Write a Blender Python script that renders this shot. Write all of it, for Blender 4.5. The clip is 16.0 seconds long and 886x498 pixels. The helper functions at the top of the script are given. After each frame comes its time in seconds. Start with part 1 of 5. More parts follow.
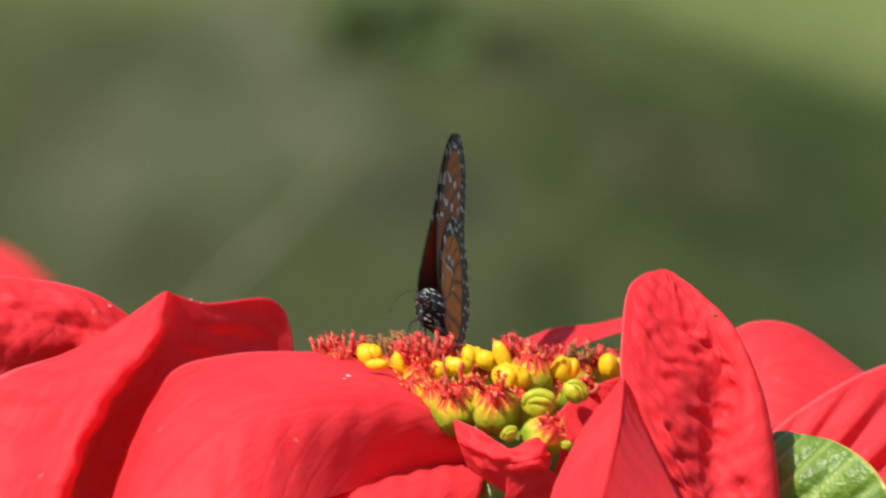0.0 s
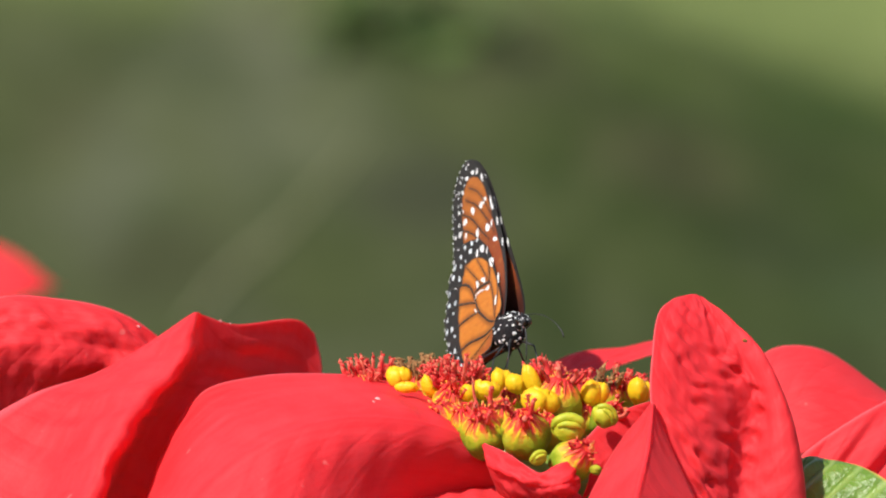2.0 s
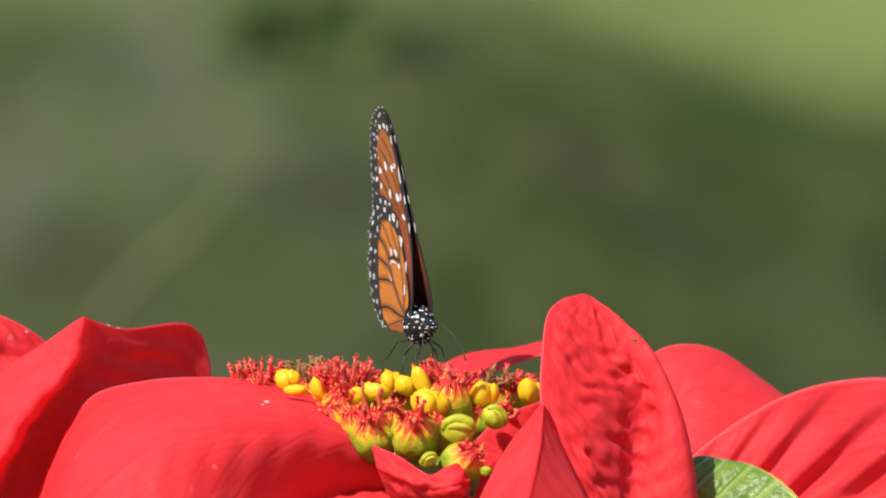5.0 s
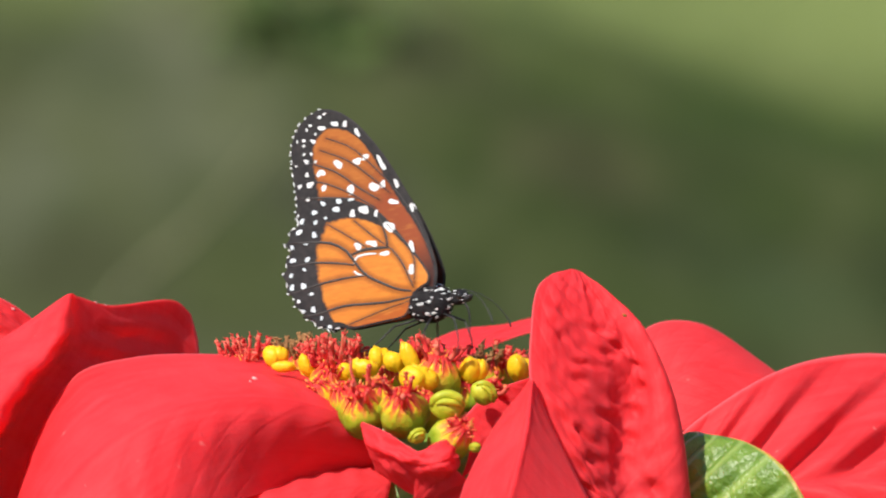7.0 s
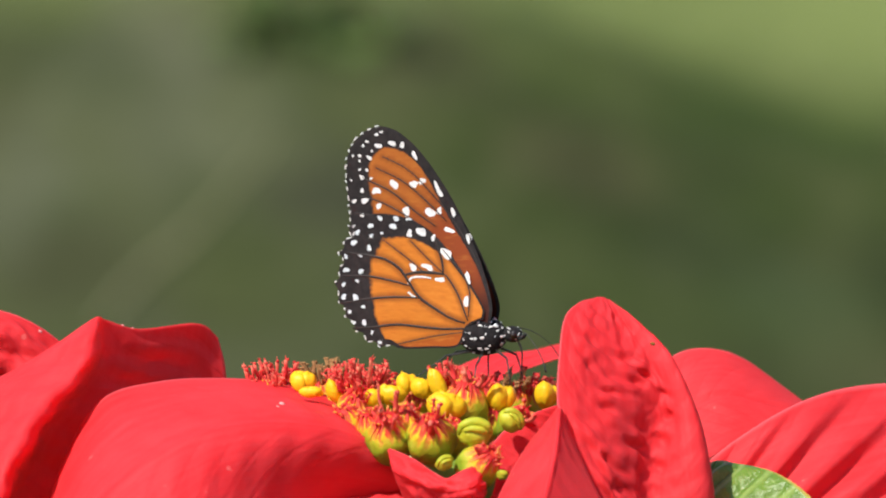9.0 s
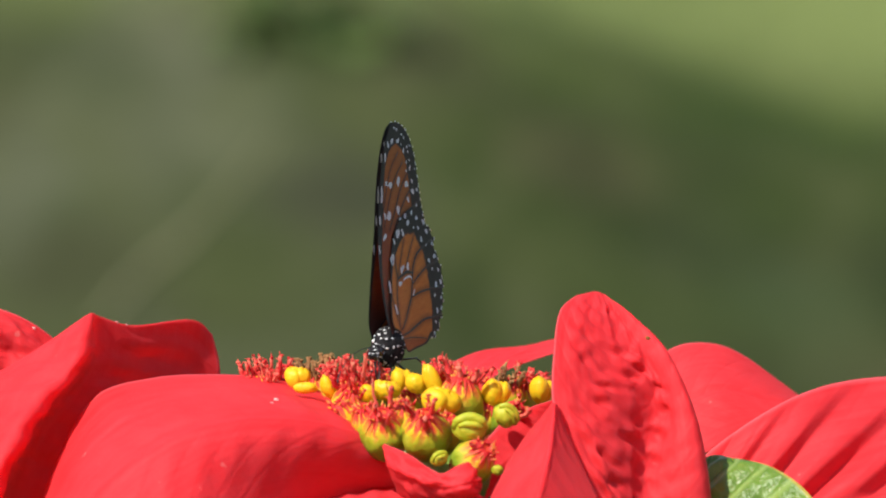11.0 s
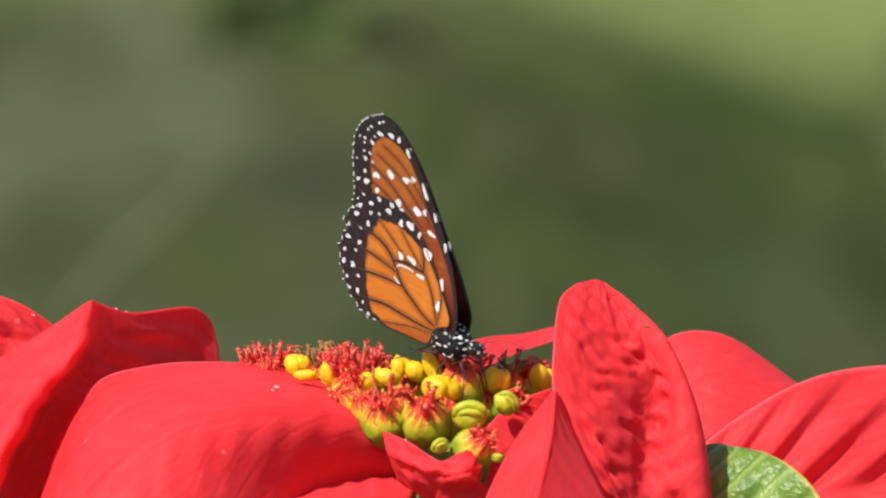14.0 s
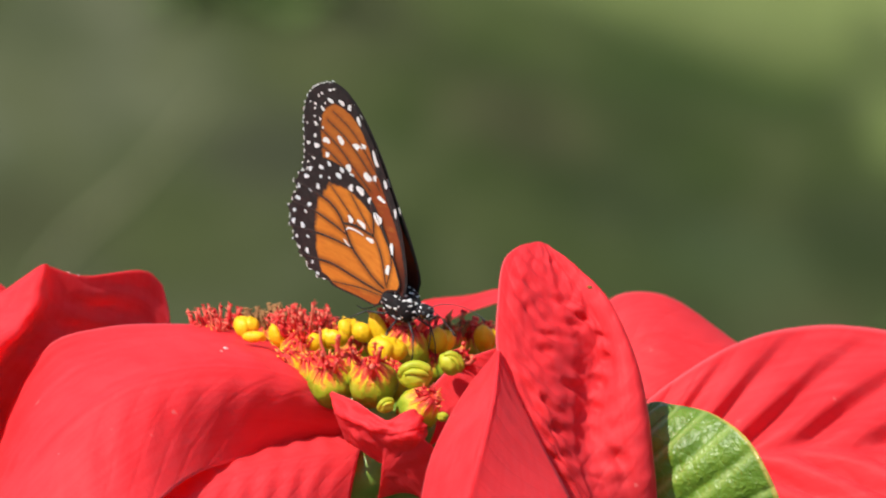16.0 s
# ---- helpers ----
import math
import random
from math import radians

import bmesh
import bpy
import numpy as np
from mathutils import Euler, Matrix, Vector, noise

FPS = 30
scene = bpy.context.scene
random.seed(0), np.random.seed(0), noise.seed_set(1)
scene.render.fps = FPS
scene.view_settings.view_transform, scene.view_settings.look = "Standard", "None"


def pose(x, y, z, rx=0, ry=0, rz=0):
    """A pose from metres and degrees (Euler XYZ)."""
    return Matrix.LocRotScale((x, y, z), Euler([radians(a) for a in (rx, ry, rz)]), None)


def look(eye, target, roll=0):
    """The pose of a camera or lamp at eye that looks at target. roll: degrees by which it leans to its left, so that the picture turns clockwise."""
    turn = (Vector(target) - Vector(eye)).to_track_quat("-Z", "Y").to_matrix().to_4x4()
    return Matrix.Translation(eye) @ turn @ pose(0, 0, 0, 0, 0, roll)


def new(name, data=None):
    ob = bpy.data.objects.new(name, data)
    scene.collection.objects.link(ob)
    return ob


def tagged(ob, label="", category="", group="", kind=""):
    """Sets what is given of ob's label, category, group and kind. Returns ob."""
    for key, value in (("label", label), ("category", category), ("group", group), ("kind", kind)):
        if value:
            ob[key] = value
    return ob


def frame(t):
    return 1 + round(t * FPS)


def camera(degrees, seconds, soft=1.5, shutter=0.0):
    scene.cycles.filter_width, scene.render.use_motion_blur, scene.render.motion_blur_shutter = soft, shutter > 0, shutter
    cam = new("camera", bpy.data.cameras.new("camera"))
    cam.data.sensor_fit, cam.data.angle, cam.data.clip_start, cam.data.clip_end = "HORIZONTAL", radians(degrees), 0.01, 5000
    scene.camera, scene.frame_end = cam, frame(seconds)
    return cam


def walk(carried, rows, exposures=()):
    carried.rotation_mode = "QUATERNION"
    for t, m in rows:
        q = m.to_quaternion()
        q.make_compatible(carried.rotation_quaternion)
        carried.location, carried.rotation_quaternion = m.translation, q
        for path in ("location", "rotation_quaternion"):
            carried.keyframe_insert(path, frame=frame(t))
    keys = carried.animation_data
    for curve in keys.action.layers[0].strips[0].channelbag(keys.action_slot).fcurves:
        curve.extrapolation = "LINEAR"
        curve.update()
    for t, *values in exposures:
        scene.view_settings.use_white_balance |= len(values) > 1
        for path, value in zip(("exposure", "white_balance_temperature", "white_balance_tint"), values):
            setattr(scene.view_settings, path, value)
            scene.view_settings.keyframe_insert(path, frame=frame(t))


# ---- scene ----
# ---------------------------------------------------------------- camera
# The flower head has its own frame: x to the side, y away, z up at right angles
# to the line of sight, which looks down on it by TILT degrees. Its numbers are mm.
MM = 0.001
TILT, REACH, HEIGHT = 12.0, 1.8, 1.2
HEAD = pose(0, 0, HEIGHT, -TILT)
EYE = HEAD @ Vector((0, -REACH, 0))


def spot_at(x, y, z):
    return HEAD @ Vector((x * MM, y * MM, z * MM))


cam = camera(5.486, 16.0, soft=2.0, shutter=0.5)
cam.data.dof.use_dof = True
cam.data.dof.focus_distance = REACH + 0.002
cam.data.dof.aperture_fstop = 26
cam.data.dof.aperture_blades = 0

# seconds, and where the middle of the view meets the head's plane (mm)
PAN = [
    (0, -17.60, 0.00),
    (2.5, -17.60, 0.00),
    (3, -13.20, 0.00),
    (3.5, -3.85, 0.00),
    (4, -0.55, 0.00),
    (4.5, 0.55, 0.00),
    (6.3, 0.55, 0.00),
    (7, -0.00, 0.00),
    (9, -0.00, 0.22),
    (11.5, -0.00, 0.00),
    (13, -0.00, 0.00),
    (13.5, 2.20, -1.10),
    (14, 5.50, -2.75),
    (14.5, 8.80, -4.07),
    (15, 11.55, -5.17),
    (15.5, 11.88, -6.38),
    (16, 12.10, -8.25),
]
walk(cam, [(t, look(EYE, spot_at(x, 0, z))) for t, x, z in PAN], [(0, 0.2), (16, 0.2)])

# ---------------------------------------------------------------- light
SUN_TO = Vector((-0.44, -0.38, 0.81)).normalized()
world = bpy.data.worlds.new("sky")
scene.world = world
world.use_nodes = True
wt = world.node_tree
sky = wt.nodes.new("ShaderNodeTexSky")
sky.sky_type, sky.sun_disc = "NISHITA", False
sky.sun_elevation = math.asin(SUN_TO.z)
sky.sun_rotation = math.atan2(SUN_TO.x, SUN_TO.y)
wt.links.new(sky.outputs[0], wt.nodes["Background"].inputs[0])
wt.nodes["Background"].inputs[1].default_value = 0.12
sun = new("sun", bpy.data.lights.new("sun", "SUN"))
sun.data.energy, sun.data.angle, sun.data.color = 5.1, radians(0.53), (1.0, 0.95, 0.87)
sun.matrix_world = look((-3, -2, 6), Vector((-3, -2, 6)) - SUN_TO)


# ---------------------------------------------------------------- materials
class Mat:
    """A node material with short ways to its usual nodes."""

    def __init__(self, name):
        self.m = bpy.data.materials.new(name)
        self.m.use_nodes = True
        self.t = self.m.node_tree
        self.p = self.t.nodes["Principled BSDF"]
        self.out = self.t.nodes["Material Output"]

    def node(self, kind, **kw):
        n = self.t.nodes.new(kind)
        for k, v in kw.items():
            if k == "operation":
                n.operation = v
            elif k == "blend":
                n.data_type, n.blend_type = "RGBA", v
        return n

    def put(self, a, b):
        self.t.links.new(a, b)
        return b

    def coords(self, which="Object"):
        return self.node("ShaderNodeTexCoord").outputs[which]

    def noise(self, scale, detail=3.0, rough=0.55, vec=None):
        n = self.node("ShaderNodeTexNoise")
        n.inputs["Scale"].default_value = scale
        n.inputs["Detail"].default_value = detail
        n.inputs["Roughness"].default_value = rough
        self.put(vec if vec is not None else self.coords(), n.inputs["Vector"])
        return n.outputs["Fac"]

    def math(self, op, a, b=0.0, clamp=False):
        n = self.node("ShaderNodeMath", operation=op)
        n.use_clamp = clamp
        for i, v in enumerate((a, b)):
            if isinstance(v, (int, float)):
                n.inputs[i].default_value = v
            else:
                self.put(v, n.inputs[i])
        return n.outputs[0]

    def ramp(self, fac, *stops):
        n = self.node("ShaderNodeValToRGB")
        el = n.color_ramp.elements
        while len(el) < len(stops):
            el.new(0.5)
        for e, (p, c) in zip(el, stops):
            e.position = p
            e.color = (*c, 1) if len(c) == 3 else c
        self.put(fac, n.inputs[0])
        return n.outputs[0]

    def grey(self, fac, lo, hi):
        n = self.node("ShaderNodeMapRange")
        n.inputs["From Min"].default_value, n.inputs["From Max"].default_value = lo, hi
        self.put(fac, n.inputs["Value"])
        return n.outputs[0]

    def mix(self, fac, a, b, blend="MIX"):
        n = self.node("ShaderNodeMix", blend=blend)
        for i, v in ((0, fac), (6, a), (7, b)):
            if isinstance(v, (int, float)):
                n.inputs[i].default_value = v
            elif isinstance(v, tuple):
                n.inputs[i].default_value = (*v, 1)
            else:
                self.put(v, n.inputs[i])
        return n.outputs[2]

    def split(self, vec):
        n = self.node("ShaderNodeSeparateXYZ")
        self.put(vec, n.inputs[0])
        return n.outputs

    def attr(self, name):
        n = self.node("ShaderNodeAttribute")
        n.attribute_name = name
        return n.outputs["Fac"]

    def bump(self, height, strength, distance):
        n = self.node("ShaderNodeBump")
        n.inputs["Strength"].default_value = strength
        n.inputs["Distance"].default_value = distance
        self.put(height, n.inputs["Height"])
        self.put(n.outputs[0], self.p.inputs["Normal"])

    def finish(self, colour, rough=0.5, spec=0.5, thin=0.0, thin_colour=None, sheen=0.0):
        """thin: the share of light that a leaf or wing lets through."""
        if isinstance(colour, tuple):
            self.p.inputs["Base Color"].default_value = (*colour, 1)
        else:
            self.put(colour, self.p.inputs["Base Color"])
        if isinstance(rough, float):
            self.p.inputs["Roughness"].default_value = rough
        else:
            self.put(rough, self.p.inputs["Roughness"])
        self.p.inputs["Specular IOR Level"].default_value = spec
        self.p.inputs["Sheen Weight"].default_value = sheen
        if thin > 0:
            tr = self.node("ShaderNodeBsdfTranslucent")
            c = thin_colour if thin_colour is not None else colour
            if isinstance(c, tuple):
                tr.inputs[0].default_value = (*c, 1)
            else:
                self.put(c, tr.inputs[0])
            mx = self.node("ShaderNodeMixShader")
            mx.inputs[0].default_value = thin
            self.put(self.p.outputs[0], mx.inputs[1])
            self.put(tr.outputs[0], mx.inputs[2])
            self.put(mx.outputs[0], self.out.inputs[0])
        return self.m


def bract_material():
    m = Mat("red_bract")
    uv = m.split(m.coords("UV"))
    side = m.math("ABSOLUTE", m.math("SUBTRACT", uv[0], 0.5))
    # fine feathered veins that run from the midrib to the edge
    ph = m.math("ADD", m.math("MULTIPLY", uv[1], 11.0), m.math("MULTIPLY", side, -7.0))
    saw = m.math("ABSOLUTE", m.math("SUBTRACT", m.math("FRACT", m.math("ADD", ph, m.math("MULTIPLY", m.noise(60.0), 0.5))), 0.5))
    vein = m.grey(saw, 0.0, 0.16)
    rib = m.grey(side, 0.0, 0.012)
    big = m.noise(45.0, 3.0)
    mid = m.noise(320.0, 4.0, 0.6)
    fine = m.noise(1400.0, 4.0, 0.65)
    base = m.mix(m.grey(big, 0.3, 0.7), (0.93, 0.040, 0.052), (0.98, 0.070, 0.086))
    base = m.mix(m.math("MULTIPLY", m.grey(mid, 0.42, 0.72), 0.45), base, (0.96, 0.070, 0.085))
    base = m.mix(m.math("MULTIPLY", m.math("SUBTRACT", 1.0, vein), 0.06), base, (0.60, 0.010, 0.020))
    base = m.mix(m.math("MULTIPLY", m.math("SUBTRACT", 1.0, rib), 0.22), base, (0.72, 0.02, 0.04))
    base = m.mix(m.math("MULTIPLY", fine, 0.22), base, (0.74, 0.014, 0.022))
    # glints along the veins, painted as pale streaks with darker ones between
    drawn = m.node("ShaderNodeVectorMath", operation="MULTIPLY")
    m.put(m.coords("UV"), drawn.inputs[0])
    drawn.inputs[1].default_value = (34.0, 5.0, 1.0)
    streak = m.noise(1.0, 4.0, 0.65, drawn.outputs[0])
    base = m.mix(m.math("MULTIPLY", m.grey(streak, 0.45, 0.75), 0.40), base, (0.97, 0.115, 0.13))
    base = m.mix(m.math("MULTIPLY", m.grey(streak, 0.45, 0.25), 0.30), base, (0.80, 0.016, 0.022))
    # naturally paler rim, strengthened to carry edge glints in its colour
    edge = m.grey(side, 0.478, 0.499)
    base = m.mix(m.math("MULTIPLY", edge, 0.75), base, (0.97, 0.20, 0.23))
    speck = m.grey(m.noise(420.0, 2.0, 0.4), 0.76, 0.80)
    base = m.mix(m.math("MULTIPLY", speck, 0.35), base, (0.95, 0.45, 0.40))
    m.bump(m.math("ADD", m.math("MULTIPLY", fine, 0.3), m.math("ADD", m.math("MULTIPLY", vein, 0.25), m.math("MULTIPLY", mid, 0.8))), 0.4, 0.0007)
    return m.finish(base, 0.60, 0.28, 0.49, (1.0, 0.015, 0.013), 0.03)


def leaf_material():
    m = Mat("green_leaf")
    uv = m.split(m.coords("UV"))
    side = m.math("ABSOLUTE", m.math("SUBTRACT", uv[0], 0.5))
    ph = m.math("ADD", m.math("ADD", m.math("MULTIPLY", uv[1], 6.0), m.math("MULTIPLY", side, -3.2)), m.math("ADD", 0.5, m.math("MULTIPLY", m.noise(90.0), 0.12)))
    saw = m.math("ABSOLUTE", m.math("SUBTRACT", m.math("FRACT", ph), 0.5))
    cross = m.math("ABSOLUTE", m.math("SUBTRACT", m.math("FRACT", m.math("ADD", m.math("MULTIPLY", side, 16.0), m.math("MULTIPLY", m.noise(120.0), 3.0))), 0.5))
    vein = m.math("MULTIPLY", m.grey(saw, 0.02, 0.17), m.grey(cross, -0.10, 0.06))
    rim = m.grey(side, 0.480, 0.492)
    fine = m.noise(700.0, 4.0)
    base = m.mix(m.grey(m.noise(150.0), 0.3, 0.7), (0.085, 0.18, 0.014), (0.19, 0.31, 0.032))
    # pale veins, broadened so that the ridges' highlights lie in their colour
    base = m.mix(m.math("MULTIPLY", m.math("SUBTRACT", 1.0, vein), 0.5), base, (0.42, 0.54, 0.15))
    base = m.mix(rim, base, (0.55, 0.42, 0.08))
    m.bump(m.math("ADD", fine, m.math("ADD", m.math("MULTIPLY", m.noise(260.0), 2.0), m.math("MULTIPLY", vein, 0.4))), 0.7, 0.0007)
    return m.finish(base, 0.34, 0.6, 0.22, (0.22, 0.40, 0.03))


def cup_material():
    """Green at the foot, yellow above, with torn red streaks that run down from the mouth."""
    m = Mat("cyathium_cup")
    uv = m.split(m.coords("UV"))
    nz = m.noise(240.0, 3.0)
    h = m.math("ADD", uv[1], m.math("MULTIPLY", m.math("SUBTRACT", nz, 0.5), 0.26))
    base = m.ramp(h, (0.0, (0.10, 0.18, 0.012)), (0.46, (0.22, 0.33, 0.018)), (0.66, (0.46, 0.48, 0.024)), (0.80, (0.90, 0.58, 0.03)))
    streak = m.math("SINE", m.math("ADD", m.math("MULTIPLY", uv[0], 75.4), m.math("MULTIPLY", m.noise(330.0, 3.0), 13.0)))
    mask = m.math("MULTIPLY", m.grey(h, 0.62, 0.86), m.grey(m.math("ADD", streak, m.math("MULTIPLY", m.grey(h, 0.7, 1.0), 1.3)), -0.2, 0.6))
    base = m.mix(mask, base, (0.86, 0.055, 0.035))
    base = m.mix(m.math("MULTIPLY", m.grey(m.noise(520.0, 3.0, 0.7), 0.5, 0.72), 0.35), base, (0.62, 0.62, 0.10))
    m.bump(m.math("ADD", m.math("MULTIPLY", mask, -0.5), m.noise(700.0)), 0.6, 0.0006)
    return m.finish(base, 0.5, 0.22, 0.18, (0.6, 0.5, 0.04))


def plain_material(name, a, b, scale, rough, spec=0.4, thin=0.0, bump=0.3, depth=0.0003):
    m = Mat(name)
    n = m.noise(scale, 4.0, 0.6)
    c = m.mix(m.grey(n, 0.32, 0.68), a, b)
    m.bump(m.noise(scale * 4.0, 3.0), bump, depth)
    return m.finish(c, rough, spec, thin)


def stamen_material():
    """Red threads, each a little different, paler towards the light."""
    m = Mat("red_stamen")
    own = m.node("ShaderNodeNewGeometry").outputs["Random Per Island"]
    c = m.ramp(own, (0.0, (0.54, 0.014, 0.020)), (0.4, (0.78, 0.035, 0.038)), (0.8, (0.88, 0.085, 0.070)), (1.0, (0.90, 0.24, 0.15)))
    c = m.mix(m.math("MULTIPLY", m.grey(m.noise(600.0, 3.0), 0.4, 0.7), 0.3), c, (0.55, 0.02, 0.02))
    tip = m.grey(m.math("ADD", m.split(m.coords("UV"))[1], m.math("MULTIPLY", m.noise(900.0), 0.3)), 0.90, 1.2)
    c = m.mix(m.math("MULTIPLY", tip, 0.6), c, (0.84, 0.36, 0.22))
    m.bump(m.noise(1500.0), 0.4, 0.0002)
    return m.finish(c, 0.6, 0.25, 0.22)


def tooth_material():
    """Torn lobes: red at the mouth, orange and then yellow where they end on the cup."""
    m = Mat("torn_lobe")
    own = m.node("ShaderNodeNewGeometry").outputs["Random Per Island"]
    v = m.math("ADD", m.split(m.coords("UV"))[1], m.math("MULTIPLY", m.math("SUBTRACT", own, 0.5), 0.5))
    v = m.math("ADD", v, m.math("MULTIPLY", m.math("SUBTRACT", m.noise(700.0, 3.0), 0.5), 0.4))
    c = m.ramp(v, (0.0, (0.74, 0.030, 0.034)), (0.40, (0.90, 0.11, 0.085)), (0.72, (0.92, 0.32, 0.11)), (1.0, (0.90, 0.56, 0.06)))
    m.bump(m.noise(1500.0), 0.4, 0.0002)
    return m.finish(c, 0.55, 0.25, 0.35)


def wing_material(name, orange, brown, pale, reach):
    """Scaled membrane: orange cells, a dark margin where the attribute 'margin' is under 1."""
    m = Mat(name)
    edge = m.math("ADD", m.attr("margin"), m.math("MULTIPLY", m.math("SUBTRACT", m.noise(900.0, 3.0), 0.5), 0.25))
    cell = m.grey(edge, 0.93, 1.05)
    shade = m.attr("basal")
    fine = m.noise(2600.0, 3.0, 0.7)
    c = m.mix(m.grey(m.math("ADD", shade, m.math("MULTIPLY", m.math("SUBTRACT", m.noise(240.0), 0.5), 0.5)), 0.2, 0.8), orange, brown)
    c = m.mix(m.math("MULTIPLY", fine, reach), c, brown)
    rays = m.node("ShaderNodeVectorMath", operation="MULTIPLY")
    m.put(m.coords(), rays.inputs[0])
    rays.inputs[1].default_value = (0.22, 1.0, 1.0)
    ray = m.noise(1500.0, 3.0, 0.6, rays.outputs[0])
    c = m.mix(m.math("MULTIPLY", m.grey(ray, 0.5, 0.75), 0.45), c, brown)
    c = m.mix(m.math("MULTIPLY", m.grey(ray, 0.46, 0.30), 0.35), c, pale)
    beside = m.grey(m.math("ADD", m.attr("vein"), m.math("MULTIPLY", m.noise(500.0), 0.5)), 1.3, 0.5)
    c = m.mix(m.math("MULTIPLY", beside, 0.55), c, (0.13, 0.030, 0.008))
    c = m.mix(m.grey(shade, 1.0, 2.0), c, (0.055, 0.012, 0.007))
    dark = m.mix(m.grey(m.noise(700.0), 0.35, 0.75), (0.016, 0.013, 0.014), (0.040, 0.032, 0.031))
    c = m.mix(cell, dark, c)
    through_it = m.mix(cell, (0.0, 0.0, 0.0), (0.32, 0.075, 0.008))
    m.bump(fine, 0.25, 0.0001)
    return m.finish(c, 0.55, 0.3, 0.20, through_it, 0.05)


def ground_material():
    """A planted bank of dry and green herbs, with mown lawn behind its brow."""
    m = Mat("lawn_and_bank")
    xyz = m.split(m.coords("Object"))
    wob = m.math("SUBTRACT", m.noise(2.2, 3.0), 0.5)
    wob2 = m.math("SUBTRACT", m.noise(7.0, 3.0), 0.5)
    fine = m.noise(45.0, 4.0, 0.7)
    drawn = m.node("ShaderNodeVectorMath", operation="MULTIPLY")
    m.put(m.coords(), drawn.inputs[0])
    drawn.inputs[1].default_value = (1.0, 0.34, 1.0)
    long = drawn.outputs[0]
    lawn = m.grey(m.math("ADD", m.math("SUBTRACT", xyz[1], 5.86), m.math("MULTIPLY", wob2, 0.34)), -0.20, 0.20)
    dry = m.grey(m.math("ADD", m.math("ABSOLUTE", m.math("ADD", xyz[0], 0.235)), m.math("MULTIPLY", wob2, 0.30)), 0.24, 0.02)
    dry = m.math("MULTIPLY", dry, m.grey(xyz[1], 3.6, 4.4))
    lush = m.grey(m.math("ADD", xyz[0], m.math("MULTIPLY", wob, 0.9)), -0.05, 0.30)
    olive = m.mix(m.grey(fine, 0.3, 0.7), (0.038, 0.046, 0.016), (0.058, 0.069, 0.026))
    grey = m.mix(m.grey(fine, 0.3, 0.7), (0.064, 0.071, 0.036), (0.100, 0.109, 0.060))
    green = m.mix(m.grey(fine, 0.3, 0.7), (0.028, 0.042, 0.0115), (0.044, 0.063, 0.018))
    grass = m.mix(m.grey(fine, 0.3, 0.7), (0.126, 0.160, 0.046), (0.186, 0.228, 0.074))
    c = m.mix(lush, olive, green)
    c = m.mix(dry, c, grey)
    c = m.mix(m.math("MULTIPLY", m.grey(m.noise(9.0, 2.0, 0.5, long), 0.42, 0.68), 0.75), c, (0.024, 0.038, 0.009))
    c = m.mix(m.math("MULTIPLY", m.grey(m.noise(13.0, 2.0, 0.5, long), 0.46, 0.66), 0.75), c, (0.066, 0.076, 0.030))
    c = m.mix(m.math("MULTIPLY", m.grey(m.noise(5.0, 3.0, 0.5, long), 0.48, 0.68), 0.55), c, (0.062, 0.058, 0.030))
    # brightness falloff put into the colour: darker towards the foot of the bank
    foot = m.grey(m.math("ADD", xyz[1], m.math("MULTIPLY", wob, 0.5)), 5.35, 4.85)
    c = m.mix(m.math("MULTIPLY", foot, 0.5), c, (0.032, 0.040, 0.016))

    def tint_patch(x, y, rx, ry, colour, share, under):
        """An oval patch of one tint with a ragged rim: its middle, half width and half depth."""
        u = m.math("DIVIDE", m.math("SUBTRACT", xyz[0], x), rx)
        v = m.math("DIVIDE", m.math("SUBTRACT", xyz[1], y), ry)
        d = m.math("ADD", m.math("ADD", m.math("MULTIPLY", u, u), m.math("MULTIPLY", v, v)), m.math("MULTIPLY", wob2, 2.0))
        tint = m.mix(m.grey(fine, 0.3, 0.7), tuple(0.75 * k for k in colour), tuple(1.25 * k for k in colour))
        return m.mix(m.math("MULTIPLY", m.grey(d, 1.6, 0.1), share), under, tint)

    c = tint_patch(-0.219, 5.49, 0.062, 0.16, (0.105, 0.110, 0.070), 0.3, c)
    c = tint_patch(-0.106, 5.33, 0.045, 0.07, (0.030, 0.034, 0.017), 0.6, c)
    c = tint_patch(-0.256, 5.18, 0.06, 0.09, (0.046, 0.052, 0.023), 0.7, c)
    c = tint_patch(-0.30, 5.17, 0.05, 0.07, (0.036, 0.040, 0.018), 0.7, c)
    c = tint_patch(-0.335, 5.33, 0.032, 0.15, (0.09, 0.096, 0.06), 0.4, c)
    c = tint_patch(0.12, 5.47, 0.075, 0.10, (0.055, 0.054, 0.025), 0.7, c)
    c = tint_patch(0.206, 5.53, 0.045, 0.10, (0.022, 0.034, 0.010), 0.6, c)
    c = tint_patch(-0.073, 5.34, 0.05, 0.11, (0.040, 0.044, 0.024), 0.7, c)
    c = tint_patch(-0.15, 5.16, 0.075, 0.09, (0.046, 0.057, 0.019), 0.5, c)
    c = tint_patch(0.21, 5.33, 0.07, 0.14, (0.027, 0.039, 0.014), 0.7, c)
    c = tint_patch(0.285, 5.20, 0.06, 0.10, (0.044, 0.062, 0.025), 0.6, c)
    c = tint_patch(0.375, 5.30, 0.055, 0.17, (0.020, 0.030, 0.010), 0.8, c)
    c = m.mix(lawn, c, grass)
    c = tint_patch(0.27, 5.70, 0.10, 0.12, (0.030, 0.052, 0.011), 0.66, c)
